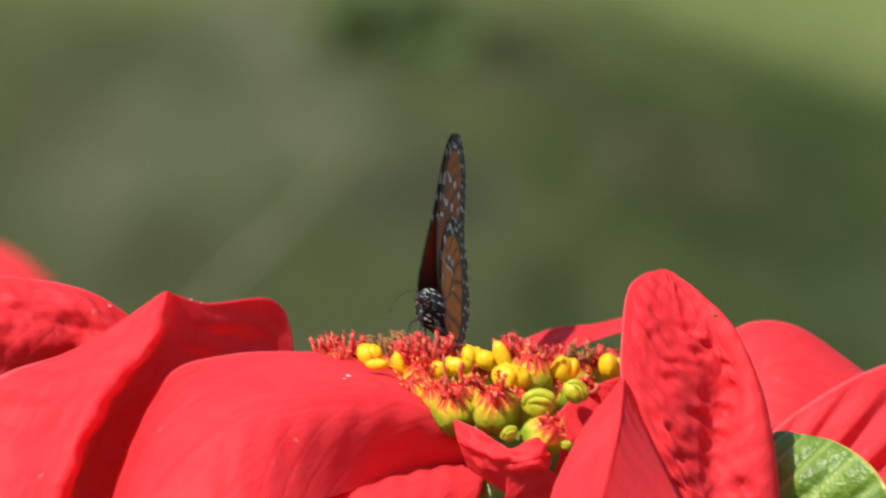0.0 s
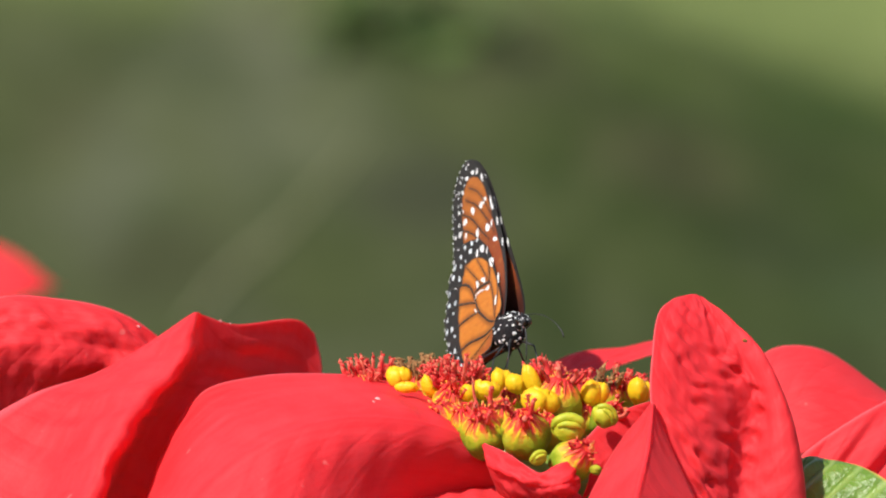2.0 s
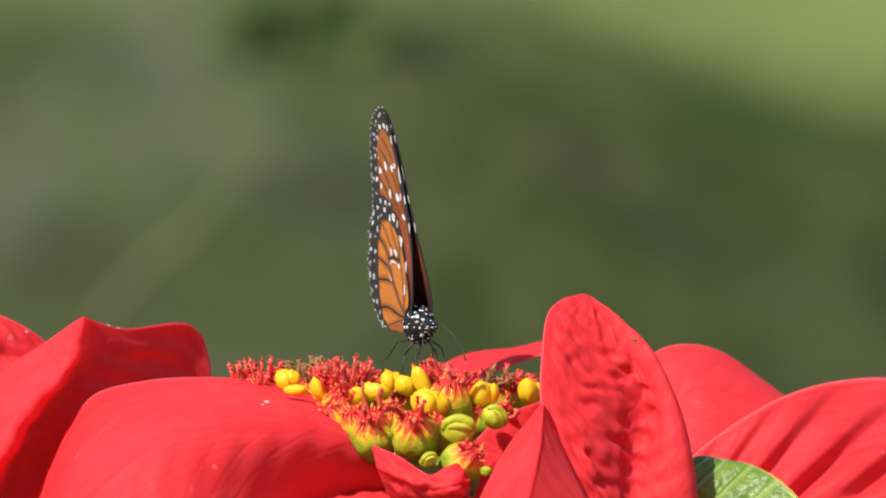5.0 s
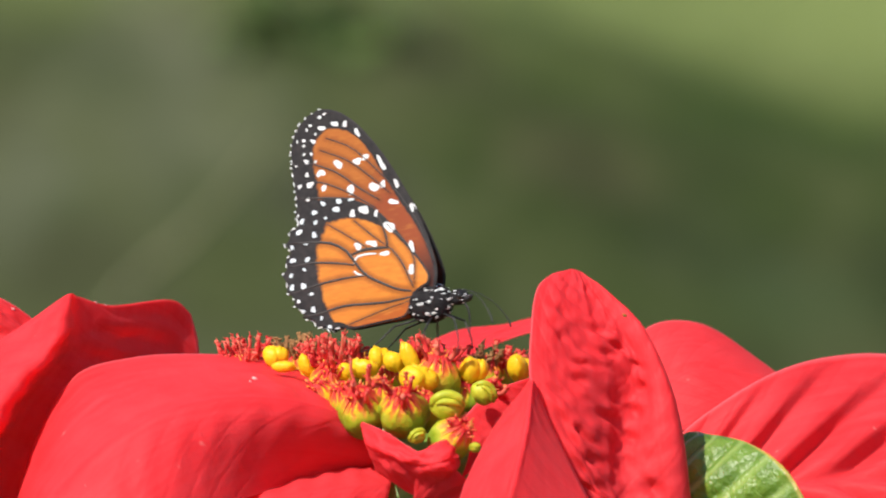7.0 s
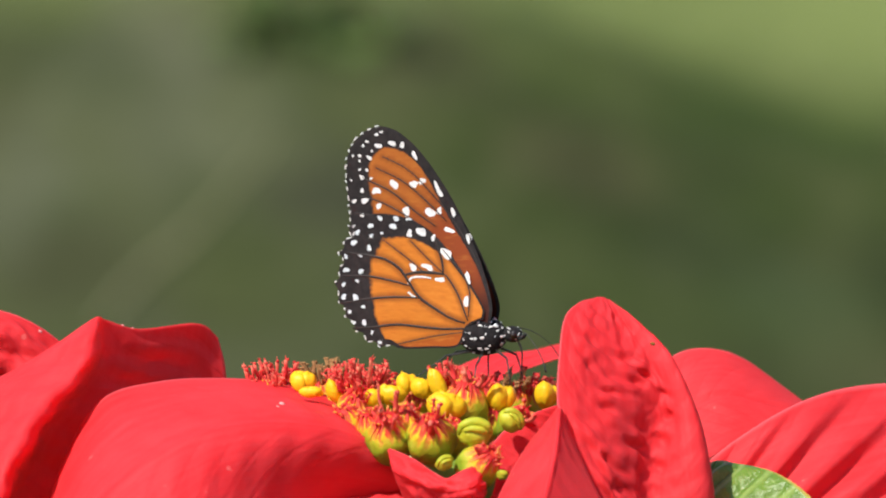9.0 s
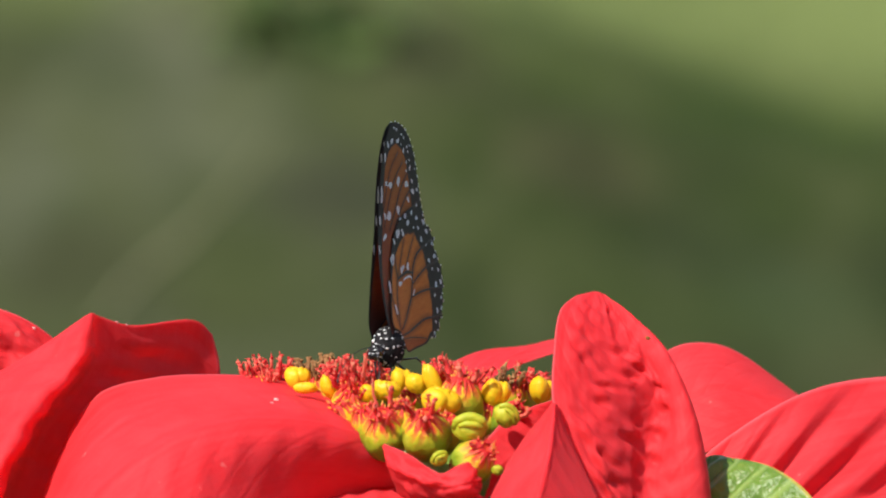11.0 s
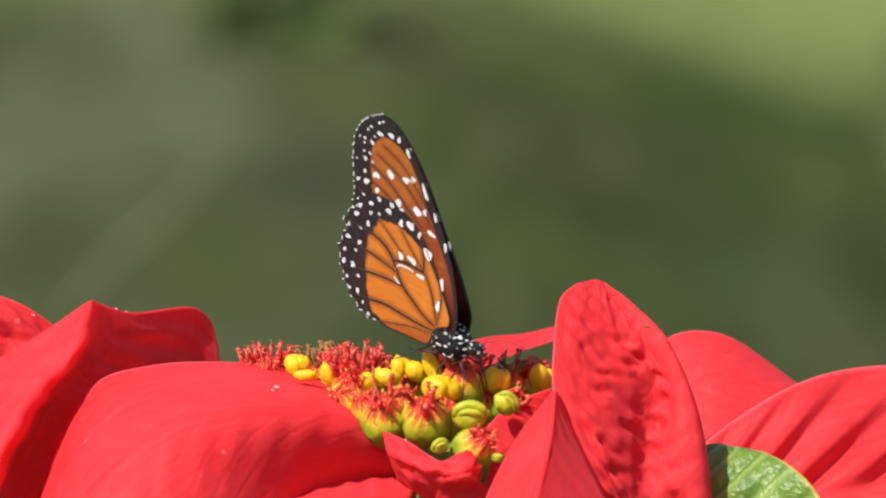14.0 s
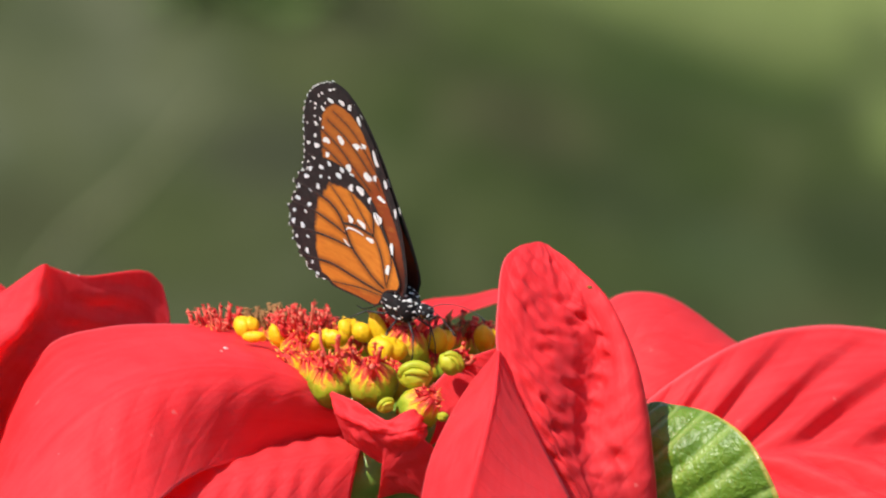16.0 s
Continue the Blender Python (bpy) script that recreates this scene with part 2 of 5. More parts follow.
    c = tint_patch(0.10, 5.72, 0.08, 0.09, (0.048, 0.064, 0.019), 0.4, c)
    c = tint_patch(0.069, 5.82, 0.034, 0.07, (0.060, 0.082, 0.026), 0.6, c)
    c = tint_patch(-0.100, 5.68, 0.06, 0.11, (0.018, 0.034, 0.008), 0.7, c)
    c = tint_patch(0.416, 5.60, 0.026, 0.11, (0.130, 0.165, 0.052), 0.8, c)
    c = tint_patch(0.418, 5.88, 0.022, 0.15, (0.050, 0.066, 0.022), 0.7, c)
    m.bump(fine, 0.5, 0.02)
    return m.finish(c, 0.95, 0.05)


RED = bract_material()
GREEN_LEAF = leaf_material()
CUP = cup_material()
YELLOW = plain_material("yellow_gland", (0.94, 0.50, 0.010), (0.97, 0.68, 0.02), 140.0, 0.42, 0.35, 0.25, 0.5, 0.0006)
BUD = plain_material("yellow_green_bud", (0.36, 0.44, 0.022), (0.66, 0.62, 0.04), 160.0, 0.45, 0.35, 0.2, 0.5, 0.0005)
STAMEN = stamen_material()
TOOTH = tooth_material()
DRY = plain_material("withered_stamen", (0.17, 0.065, 0.025), (0.46, 0.25, 0.10), 500.0, 0.8, 0.2)
STALK = plain_material("green_stalk", (0.12, 0.24, 0.03), (0.26, 0.38, 0.07), 120.0, 0.45, 0.4, 0.05)
HIND = wing_material("orange_hindwing", (0.71, 0.235, 0.025), (0.44, 0.105, 0.013), (0.80, 0.32, 0.05), 0.22)
BODY = plain_material("black_hairy_body", (0.009, 0.008, 0.009), (0.032, 0.029, 0.030), 900.0, 0.85, 0.15, 0.0, 0.9, 0.0004)
FORE = wing_material("brown_orange_forewing", (0.50, 0.155, 0.022), (0.30, 0.060, 0.014), (0.60, 0.22, 0.04), 0.3)
VEIN = plain_material("black_vein", (0.016, 0.013, 0.013), (0.036, 0.027, 0.022), 900.0, 0.5)
BLUISH = plain_material("bluish_white_scale", (0.50, 0.57, 0.60), (0.74, 0.79, 0.81), 900.0, 0.7, 0.2)
WHITE = plain_material("white_scale", (0.60, 0.61, 0.60), (0.82, 0.82, 0.81), 900.0, 0.7, 0.2)
BLACK = plain_material("black_cuticle", (0.008, 0.008, 0.009), (0.030, 0.028, 0.030), 1200.0, 0.42, 0.5, 0.0, 0.6, 0.0002)
EYE_BLACK = plain_material("eye_black", (0.010, 0.008, 0.007), (0.020, 0.014, 0.012), 2000.0, 0.15, 0.6)
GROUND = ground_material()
SHRUB_GREEN = plain_material("shrub_green", (0.080, 0.118, 0.032), (0.12, 0.165, 0.050), 30.0, 0.6, 0.25, 0.45)
SHRUB_OLIVE = plain_material("shrub_olive", (0.090, 0.104, 0.040), (0.13, 0.145, 0.062), 30.0, 0.65, 0.25, 0.45)
SHRUB_GREY = plain_material("shrub_grey", (0.13, 0.14, 0.080), (0.19, 0.20, 0.12), 30.0, 0.75, 0.2, 0.45)
DRY_GRASS = plain_material("dry_grass", (0.19, 0.195, 0.11), (0.27, 0.27, 0.155), 40.0, 0.8, 0.15, 0.3)
TWIG = plain_material("twig", (0.08, 0.06, 0.035), (0.16, 0.12, 0.07), 60.0, 0.8, 0.2)
FLECK = plain_material("pale_fleck", (0.82, 0.20, 0.19), (0.88, 0.42, 0.40), 900.0, 0.6, 0.4)
SCAB = plain_material("brown_scab", (0.20, 0.08, 0.02), (0.34, 0.16, 0.04), 700.0, 0.8, 0.2)
HERB = plain_material("dark_herb_leaf", (0.07, 0.12, 0.026), (0.12, 0.175, 0.045), 30.0, 0.55, 0.35, 0.15)


# ---------------------------------------------------------------- shapes
class Geo:
    """Vertices and faces that grow into one mesh; lengths in mm."""

    def __init__(self):
        self.v, self.f, self.uv, self.vals = [], [], [], {}

    def grid(self, pts, uvs=None, wrap=False, flip=False):
        """pts: array rows x columns x 3."""
        n, k, _ = pts.shape
        o = len(self.v)
        self.v += [tuple(p) for p in pts.reshape(-1, 3)]
        self.uv += [tuple(p) for p in uvs.reshape(-1, 2)] if uvs is not None else [(0, 0)] * (n * k)
        for i in range(n - 1):
            for j in range(k if wrap else k - 1):
                j2 = (j + 1) % k
                q = (o + i * k + j, o + i * k + j2, o + (i + 1) * k + j2, o + (i + 1) * k + j)
                self.f.append(q[::-1] if flip else q)
        return o

    def fan(self, ring, centre, uv=(0, 0), flip=False):
        o = len(self.v)
        self.v.append(tuple(centre))
        self.uv.append(uv)
        for a, b in zip(ring, ring[1:] + ring[:1]):
            self.f.append((b, a, o) if flip else (a, b, o))

    def tube(self, pts, radii, sides=6):
        pts = np.array(pts, float)
        n = len(pts)
        radii = np.interp(np.linspace(0, 1, n), np.linspace(0, 1, len(radii)), radii)
        tang = np.gradient(pts, axis=0)
        tang /= np.linalg.norm(tang, axis=1)[:, None] + 1e-9
        up = np.array([0.31, 0.77, 0.55])
        rows = []
        for p, t, r in zip(pts, tang, radii):
            a = np.cross(t, up)
            a /= np.linalg.norm(a) + 1e-9
            b = np.cross(t, a)
            rows.append([p + r * (math.cos(w) * a + math.sin(w) * b) for w in np.arange(sides) * 2 * math.pi / sides])
        uv = np.stack(np.meshgrid(np.linspace(0, 1, sides), np.linspace(0, 1, n)), -1)
        o = self.grid(np.array(rows), uv, wrap=True)
        self.fan([o + j for j in range(sides)], pts[0], flip=True)
        self.fan([o + (n - 1) * sides + j for j in range(sides)], pts[-1], (0, 1))

    def ball(self, centre, radii, turn=None, nu=12, nv=8, shape=None):
        """An ellipsoid; shape(theta, h) scales its radius, h from -1 to 1 along z."""
        rows, uv = [], []
        for i in range(nv + 1):
            ph = math.pi * (0.02 + 0.96 * i / nv)
            row, ur = [], []
            for j in range(nu):
                th = 2 * math.pi * j / nu
                p = Vector((math.cos(th) * math.sin(ph), math.sin(th) * math.sin(ph), -math.cos(ph)))
                if shape:
                    p *= shape(th, p.z)
                p = Vector((p.x * radii[0], p.y * radii[1], p.z * radii[2]))
                if turn is not None:
                    p = turn @ p
                row.append(np.array(p) + np.array(centre, float))
                ur.append((j / nu, i / nv))
            rows.append(row)
            uv.append(ur)
        rows = np.array(rows)
        o = self.grid(rows, np.array(uv), wrap=True)
        self.fan([o + j for j in range(nu)], rows[0].mean(0), (0, 0), flip=True)
        self.fan([o + nv * nu + j for j in range(nu)], rows[-1].mean(0), (0, 1))

    def mesh(self, name, smooth=True):
        me = bpy.data.meshes.new(name)
        me.from_pydata([(a * MM, b * MM, c * MM) for a, b, c in self.v], [], self.f)
        layer = me.uv_layers.new(name="UVMap")
        idx = np.empty(len(me.loops), int)
        me.loops.foreach_get("vertex_index", idx)
        layer.data.foreach_set("uv", np.array(self.uv, float)[idx].ravel())
        for key, values in self.vals.items():
            me.attributes.new(key, "FLOAT", "POINT").data.foreach_set("value", np.array(values, float))
        me.polygons.foreach_set("use_smooth", [smooth] * len(me.polygons))
        me.update()
        return me


def part(name, geo, material, parent, label="", at=None):
    """One mesh object under a thing or a part; geo in mm of its parent's space, or round 'at'."""
    me = geo.mesh(name) if isinstance(geo, Geo) else geo
    if not me.materials:
        me.materials.append(material)
    ob = new(name, me)
    ob.parent = parent
    if at is not None:
        ob.matrix_basis = at
    return tagged(ob, label)


def curve(points, n):
    """A smooth line through a few points."""
    p = np.array(points, float)
    k = np.r_[0, np.cumsum(np.linalg.norm(np.diff(p, axis=0), axis=1) ** 0.7)]
    m = np.empty_like(p)
    m[1:-1] = (p[2:] - p[:-2]) / (k[2:] - k[:-2])[:, None]
    m[0], m[-1] = (p[1] - p[0]) / (k[1] - k[0]), (p[-1] - p[-2]) / (k[-1] - k[-2])
    out = []
    for x in np.linspace(0, k[-1], n):
        i = min(np.searchsorted(k, x, "right") - 1, len(p) - 2)
        h = k[i + 1] - k[i]
        s = (x - k[i]) / h
        out.append((2 * s**3 - 3 * s**2 + 1) * p[i] + (s**3 - 2 * s**2 + s) * h * m[i] + (3 * s**2 - 2 * s**3) * p[i + 1] + (s**3 - s**2) * h * m[i + 1])
    return np.array(out)


def across(rails, nt):
    """Smooth sections through rails of equal length: rows x nt x 3."""
    k = len(rails)
    x = np.linspace(0, k - 1, nt)
    i = np.minimum(x.astype(int), k - 2)
    f = (x - i)[None, :, None]
    p = np.stack(rails, 1)
    m = np.gradient(p, axis=1)
    return (2 * f**3 - 3 * f**2 + 1) * p[:, i] + (f**3 - 2 * f**2 + f) * m[:, i] + (3 * f**2 - 2 * f**3) * p[:, i + 1] + (f**3 - f**2) * m[:, i + 1]


def blade(*rails, fold=0.0, veins=9, quilt=0.35, slant=1.1, ruffle=0.5, rib=1.0, pucker=0.0, pleat=0.0, calm=4.0, thick=0.5, crisp=2.0, roll=0.0, start=6.0, notch=(), ns=60, nt=40, seed=1):
    """A leaf or bract between its two edges (mm), with its midrib as the middle rail. fold: 0 bows round the midrib, 1 is creased
    along it. quilt: height of the swellings between the side veins; ruffle: waves of the edge; pucker: crinkles beside the midrib;
    crisp: under 1 the side veins are sharp furrows; roll: how far the far edge rolls over to the front; pleat: how far the swellings lean over like pleats; notch: rows of uneven pits (where across, width, depth, how many); calm: how soon they rise behind the edge."""
    lines = [curve(r, ns) for r in rails]
    t = np.linspace(-1, 1, nt)[None, :, None]
    p = across(lines, nt)
    if fold:
        A, B, C = lines[0][:, None], lines[len(lines) // 2][:, None], lines[-1][:, None]
        soft = np.sqrt(t * t + 0.004) - math.sqrt(0.004) * (1 - np.abs(t))
        line = B + (A - B) * np.where(t < 0, soft, 0) + (C - B) * np.where(t > 0, soft, 0)
        p = p * (1 - fold) + line * fold
    s = np.linspace(0, 1, ns)[:, None]
    tt = t[..., 0]
    du, dv = np.gradient(p, axis=0), np.gradient(p, axis=1)
    nrm = np.cross(dv, du)
    nrm /= np.linalg.norm(nrm, axis=2)[..., None] + 1e-9
    rnd = random.Random(seed)
    wav = sum(rnd.uniform(0.5, 1) * np.sin(rnd.uniform(5, 16) * s + rnd.uniform(2, 7) * tt + rnd.uniform(0, 6)) for _ in range(4)) / 2
    ph = veins * s - slant * np.abs(tt) * 1.6 + 0.25 * np.sin(3 * s + seed) + 0.15 * wav
    rise = np.abs(np.sin(math.pi * ph)) ** crisp - 0.6
    step = ph - np.floor(ph)
    rise = rise * (1 - pleat) + pleat * (np.where(step < 0.78, step / 0.78, (1 - step) / 0.22) - 0.5)
    lift = quilt * rise * np.minimum(1, calm * (1 - np.abs(tt))) * np.minimum(1, 7 * np.abs(tt))
    lift = lift - 0.4 * rib * np.exp(-(tt / 0.05) ** 2)
    lift = lift + ruffle * wav * (0.25 + 0.75 * tt**2)
    if pucker:
        cell = np.array([[noise.noise((tt[0, j] * 2.6, s[i, 0] * 6.0, seed)) for j in range(nt)] for i in range(ns)])
        fine = np.array([[noise.noise((tt[0, j] * 6.5, s[i, 0] * 26, seed)) for j in range(nt)] for i in range(ns)])
        lift = lift + pucker * (cell + 0.30 * fine) * np.exp(-((tt + 0.08) / 0.72) ** 6)
    for where, wide, deep, many in notch:
        n1, n2, n3 = (np.array([[noise.noise((7.0 * u, 9.0 * where + k, seed))] for u in s[:, 0]]) for k in (0.0, 3.3, 6.1))
        pit = np.clip(7 * (0.80 - s), 0, 1) * np.clip(np.sin(2 * math.pi * (many * s + 1.3 * tt) + 5 * n1), -0.3, 1)
        lift = lift - deep * pit * np.clip(0.55 + 1.3 * n2, 0, 1.2) * np.exp(-((tt - where - 0.10 * n3) / wide) ** 2)
    if roll:
        lift = lift + roll * np.sin(math.pi * 0.80 * np.clip((tt - 0.52) / 0.48, 0, 1)) ** 1.5 * np.minimum(1, 3 * (1 - s))
    p = p + nrm * (lift * np.minimum(1, 9 * (1 - s)) * np.minimum(1, 0.25 + start * s))[..., None]
    uv = np.stack([np.broadcast_to(tt / 2 + 0.5, (ns, nt)), np.broadcast_to(s, (ns, nt))], -1)
    g = Geo()
    rim = np.sqrt(1 - 0.88 * np.abs(tt) ** 8)
    o1 = g.grid(p + nrm * (thick / 2 * rim)[..., None], uv)
    o2 = g.grid(p - nrm * (thick / 2 * rim)[..., None], uv, flip=True)
    border = [j for j in range(nt)] + [i * nt + nt - 1 for i in range(1, ns)] + [(ns - 1) * nt + j for j in range(nt - 2, -1, -1)] + [i * nt for i in range(ns - 2, 0, -1)]
    for i, j in zip(border, border[1:] + border[:1]):
        g.f.append((o2 + i, o2 + j, o1 + j, o1 + i))
    return g


# ---------------------------------------------------------------- ground
def smooth(a, b, x):
    u = max(0.0, min(1.0, (x - a) / (b - a)))
    return u * u * (3 - 2 * u)


def ground_height(x, y):
    """Level at the flower; a low bank behind it, higher on one side, with the lawn on top."""
    brow = 0.20 - 0.104 * smooth(-0.13, 0.36, x)
    bump = 0.016 * noise.noise((x * 6.0, y * 6.0, 0.0)) + 0.008 * noise.noise((x * 17.0, y * 17.0, 3.0))
    return brow * smooth(4.55, 5.95, y) + bump * smooth(3.5, 4.6, y) * (1 - 0.7 * smooth(5.7, 6.2, y))


def build_ground():
    half = np.sinh(np.linspace(0, 9.6, 90)) * 0.12
    xs, ys = np.r_[-half[:0:-1], half], 5.3 + np.r_[-half[:0:-1], half]
    pts = np.array([[(x * 1000, y * 1000, ground_height(x, y) * 1000) for x in xs] for y in ys])
    g = Geo()
    g.grid(pts)
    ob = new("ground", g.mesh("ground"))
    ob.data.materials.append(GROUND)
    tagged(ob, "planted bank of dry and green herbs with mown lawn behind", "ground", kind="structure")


build_ground()


def shrub(x, y, height, width, leaf, count, seed, label):
    """A low garden shrub: thin branching stems with a loose crown of small leaves."""
    rnd = random.Random(seed)
    top = new("low_shrub")
    top.matrix_basis = pose(x, y, ground_height(x, y) - 0.004, 0, 0, rnd.uniform(0, 360))
    tagged(top, label, "shrub", "low plants on the bank")
    stems, leaves = Geo(), Geo()
    H, W = height * 1000, width * 1000
    for i in range(9):
        w, k = rnd.uniform(0, 6.28), rnd.uniform(0.2, 0.9)
        tip = (W / 2 * k * math.cos(w), W / 2 * k * math.sin(w), H * rnd.uniform(0.6, 0.95))
        stems.tube(curve([(0, 0, -15), (tip[0] * 0.3, tip[1] * 0.3, tip[2] * 0.55), tip], 7), [5, 3, 1.2], 5)
    for i in range(count):
        w, u, q = rnd.uniform(0, 6.28), rnd.uniform(0.03, 1.0), math.sqrt(rnd.uniform(0, 1))
        r = W / 2 * q * (0.75 + 0.35 * math.sin(3 * w + seed)) * (1.05 - 0.5 * u * u)
        c = Vector((r * math.cos(w), r * math.sin(w), H * u))
        turn = Euler((rnd.uniform(-0.9, 0.9), rnd.uniform(-0.9, 0.9), rnd.uniform(0, 6.28))).to_matrix()
        a, b = rnd.uniform(14, 26), rnd.uniform(6, 11)
        pts = []
        for v in np.linspace(-1, 1, 5):
            h = b * (1 - abs(v) ** 1.7) + 0.6
            pts.append([np.array(turn @ Vector((a * v, e * h, -7 * v * v + 2.5 * abs(e))) + c) for e in (-1, 0, 1)])
        leaves.grid(np.array(pts))
    part("branching_stem", stems, TWIG, top, "thin brown branching stem")
    part("crown", leaves, leaf, top)
    return top


def build_shrubs():
    """Low plants scattered over the bank."""
    rnd = random.Random(77)
    for i in range(11):
        x, y = -0.7 + 1.4 * (i + rnd.uniform(-0.4, 0.4)) / 11, rnd.uniform(4.2, 4.95)
        k = rnd.random()
        kind = (2 if k < 0.7 else 1) if -0.38 < x < -0.1 else (1 if k < 0.6 else 0) if x < 0.12 else (0 if k < 0.6 else 1)
        h, w = rnd.uniform(0.025, 0.045), rnd.uniform(0.10, 0.20)
        shrub(x, y, h, w, (SHRUB_GREEN, SHRUB_OLIVE, SHRUB_GREY)[kind], int(60 * w / 0.15), 40 + i,
              ("green leafy low plant out of focus", "olive green low plant out of focus", "grey-green dry low plant out of focus")[kind])


build_shrubs()
shrub(-0.135, 5.67, 0.03, 0.14, HERB, 34, 91, "dark green leafy low plant out of focus")
shrub(-0.070, 5.65, 0.03, 0.14, HERB, 30, 92, "dark green leafy low plant out of focus")



def grass_blade(x, y, run, height, width):
    """A long dry blade of grass that leans over to the side, keeled along its middle."""
    top = new("grass_blade")
    top.matrix_basis = pose(x, y, ground_height(x, y))
    tagged(top, "long pale dry blade of grass leaning over, out of focus", "grass")
    mid = curve([(0, 0, -6), (0.24 * run, 0, 0.24 * height), (0.52 * run, 0, 0.46 * height), (0.77 * run, 0, 0.72 * height), (run, 0, height)], 24)
    g = Geo()
    side = np.array([height, 0, -run]) / math.hypot(run, height)
    rows = []
    for i, p in enumerate(mid):
        w = width / 2 * math.sin(math.pi * (0.25 + 0.73 * i / 23)) ** 0.8
        rows.append([p - side * w, p + np.array([0, -0.5, 0]), p + side * w, p + np.array([0, 0.7, 0])])
    g.grid(np.array(rows), None, wrap=True)
    part("blade", g, DRY_GRASS, top)
    return top


grass_blade(-0.2645, 5.066, 140, 155, 9)

# ---------------------------------------------------------------- poinsettia
plant = new("poinsettia")
plant.matrix_basis = HEAD
tagged(plant, "red poinsettia in full bloom with yellow-green flower buds", "flower")


def bract(*rails, label="", material=None, name="bract", parent=None, **kw):
    return part(name, blade(*rails, **kw), material or RED, parent or plant, label)


def fleck(ob, place, size, material, name="pale_fleck", label="pale fleck or rim glint"):
    """A tiny fleck, glint or scab that stands proud of a bract's visible side."""
    x, z = place[0], place[2]
    best = min((v.co for v in ob.data.vertices), key=lambda c: (abs(c.x / MM - x) + abs(c.z / MM - z)) + 0.02 * c.y / MM)
    g = Geo()
    g.ball(best / MM, (size, 0.35 * size, 0.6 * size), Euler((0.3, 0.5, 0.2)).to_matrix(), 8, 5, lambda th, h: 1 + 0.35 * math.sin(3 * th + size * 9))
    part(name, g, material, ob, label)


# arching bract towards the viewer
arched = bract(
    [(-12.7, -10, -32.9), (-23.5, 0, -25.4), (-33.5, 4, -21.9), (-47.8, 2, -20.7), (-60.9, 0, -21.2), (-71.6, -4, -24.5), (-78.9, -12, -37.0), (-84.0, -25, -56.3)],
    [(-10.9, -20, -39.6), (-18.6, -25, -33.0), (-29.6, -31, -29.4), (-43.5, -38, -29.2), (-56.4, -45, -33.2), (-67.6, -50, -41.4), (-77.2, -52, -53.2), (-84.0, -50, -66.1)],
    [(-9.1, -14, -45.8), (-14.5, -17, -44.5), (-24.2, -23, -44.8), (-33.8, -34, -46.4), (-43.4, -50, -49.8), (-52.8, -66, -57.7), (-65.4, -76, -66.5), (-85.6, -76, -75.2)],
    label="broad red bract arching over towards its tip", veins=13, quilt=0.34, slant=0.9, ruffle=0.25, calm=1.5, seed=3, ns=90, nt=60,
)
# bract under it, its upper side in the sun
bract(
    [(-7.8, -2, -38.0), (-18.9, -4, -39.4), (-30.7, -8, -40.8), (-42.4, -13, -44.0), (-55.0, -22, -51.4)],
    [(-10.1, -27, -45.4), (-19.7, -33, -46.2), (-32.4, -40, -49.0), (-46.0, -49, -55.0), (-59.6, -57, -63.6)],
    [(-13.3, -36, -60.4), (-22.8, -44, -63.0), (-34.3, -52, -66.8), (-47.8, -60, -70.8), (-61.4, -68, -77.0)],
    label="red bract with a wavy surface, under the arching one", veins=9, quilt=0.55, slant=0.6, ruffle=0.3, calm=1.5, seed=5,
)
# tall folded bract: lit outer half, ridge, shaded inner half with a turned-up edge
folded = bract(
    [(-81.6, 10, -14.7), (-92.4, 4, -20.8), (-104.7, -4, -25.4), (-121.7, -12, -34.9)],
    [(-76.8, 6, -11.6), (-86.6, -4, -20.7), (-95.9, -14, -31.0), (-105.6, -26, -51.9)],
    [(-72.9, 2, -8.8), (-74.9, -8, -18.0), (-82.7, -20, -27.1), (-87.6, -30, -36.7), (-92.6, -36, -52.7)],
    [(-71.4, 9, -9.3), (-73.1, 8, -18.5), (-80.2, 3, -27.7), (-85.5, -2, -37.5), (-90.8, -6, -53.6)],
    [(-64.8, 15.5, -11.1), (-67.0, 15.5, -21.0), (-70.2, 12, -32.0), (-74.5, 6, -54.0)],
    [(-54.0, 26.5, -10.0), (-55.7, 27, -21.1), (-58.0, 25.5, -32.3), (-61.8, 21, -54.6)],
    [(-49.9, 31, -12.9), (-48.6, 32, -18.0), (-48.5, 32, -23.4), (-49.8, 31, -32.4), (-53.1, 28, -54.8)],
    label="red bract creased along its midrib, its edge turned up", veins=7, quilt=0.6, slant=1.2, ruffle=0.25, rib=0.0, pucker=0.9, seed=8, ns=80, nt=72,
)
# bract behind it, running out sideways
spread = bract(
    [(-73.1, 30, -22.3), (-80.6, 26, -14.2), (-89.8, 24, -8.8), (-100.7, 22, -6.2), (-112.8, 20, -6.6), (-123.6, 16, -13.2)],
    [(-71.8, 25, -27.8), (-80.5, 22, -22.1), (-90.3, 20, -17.6), (-100.1, 17, -15.4), (-112.0, 15, -15.9), (-124.1, 12, -20.9)],
    [(-71.5, 27, -37.6), (-80.1, 28, -35.3), (-89.8, 28, -33.6), (-99.7, 27, -34.1), (-111.7, 24, -37.3), (-124.7, 20, -41.7)],
    label="red bract spread out flat with raised veins", veins=9, quilt=0.3, ruffle=0.6, pucker=2.2, seed=11, ns=80, nt=56,
)
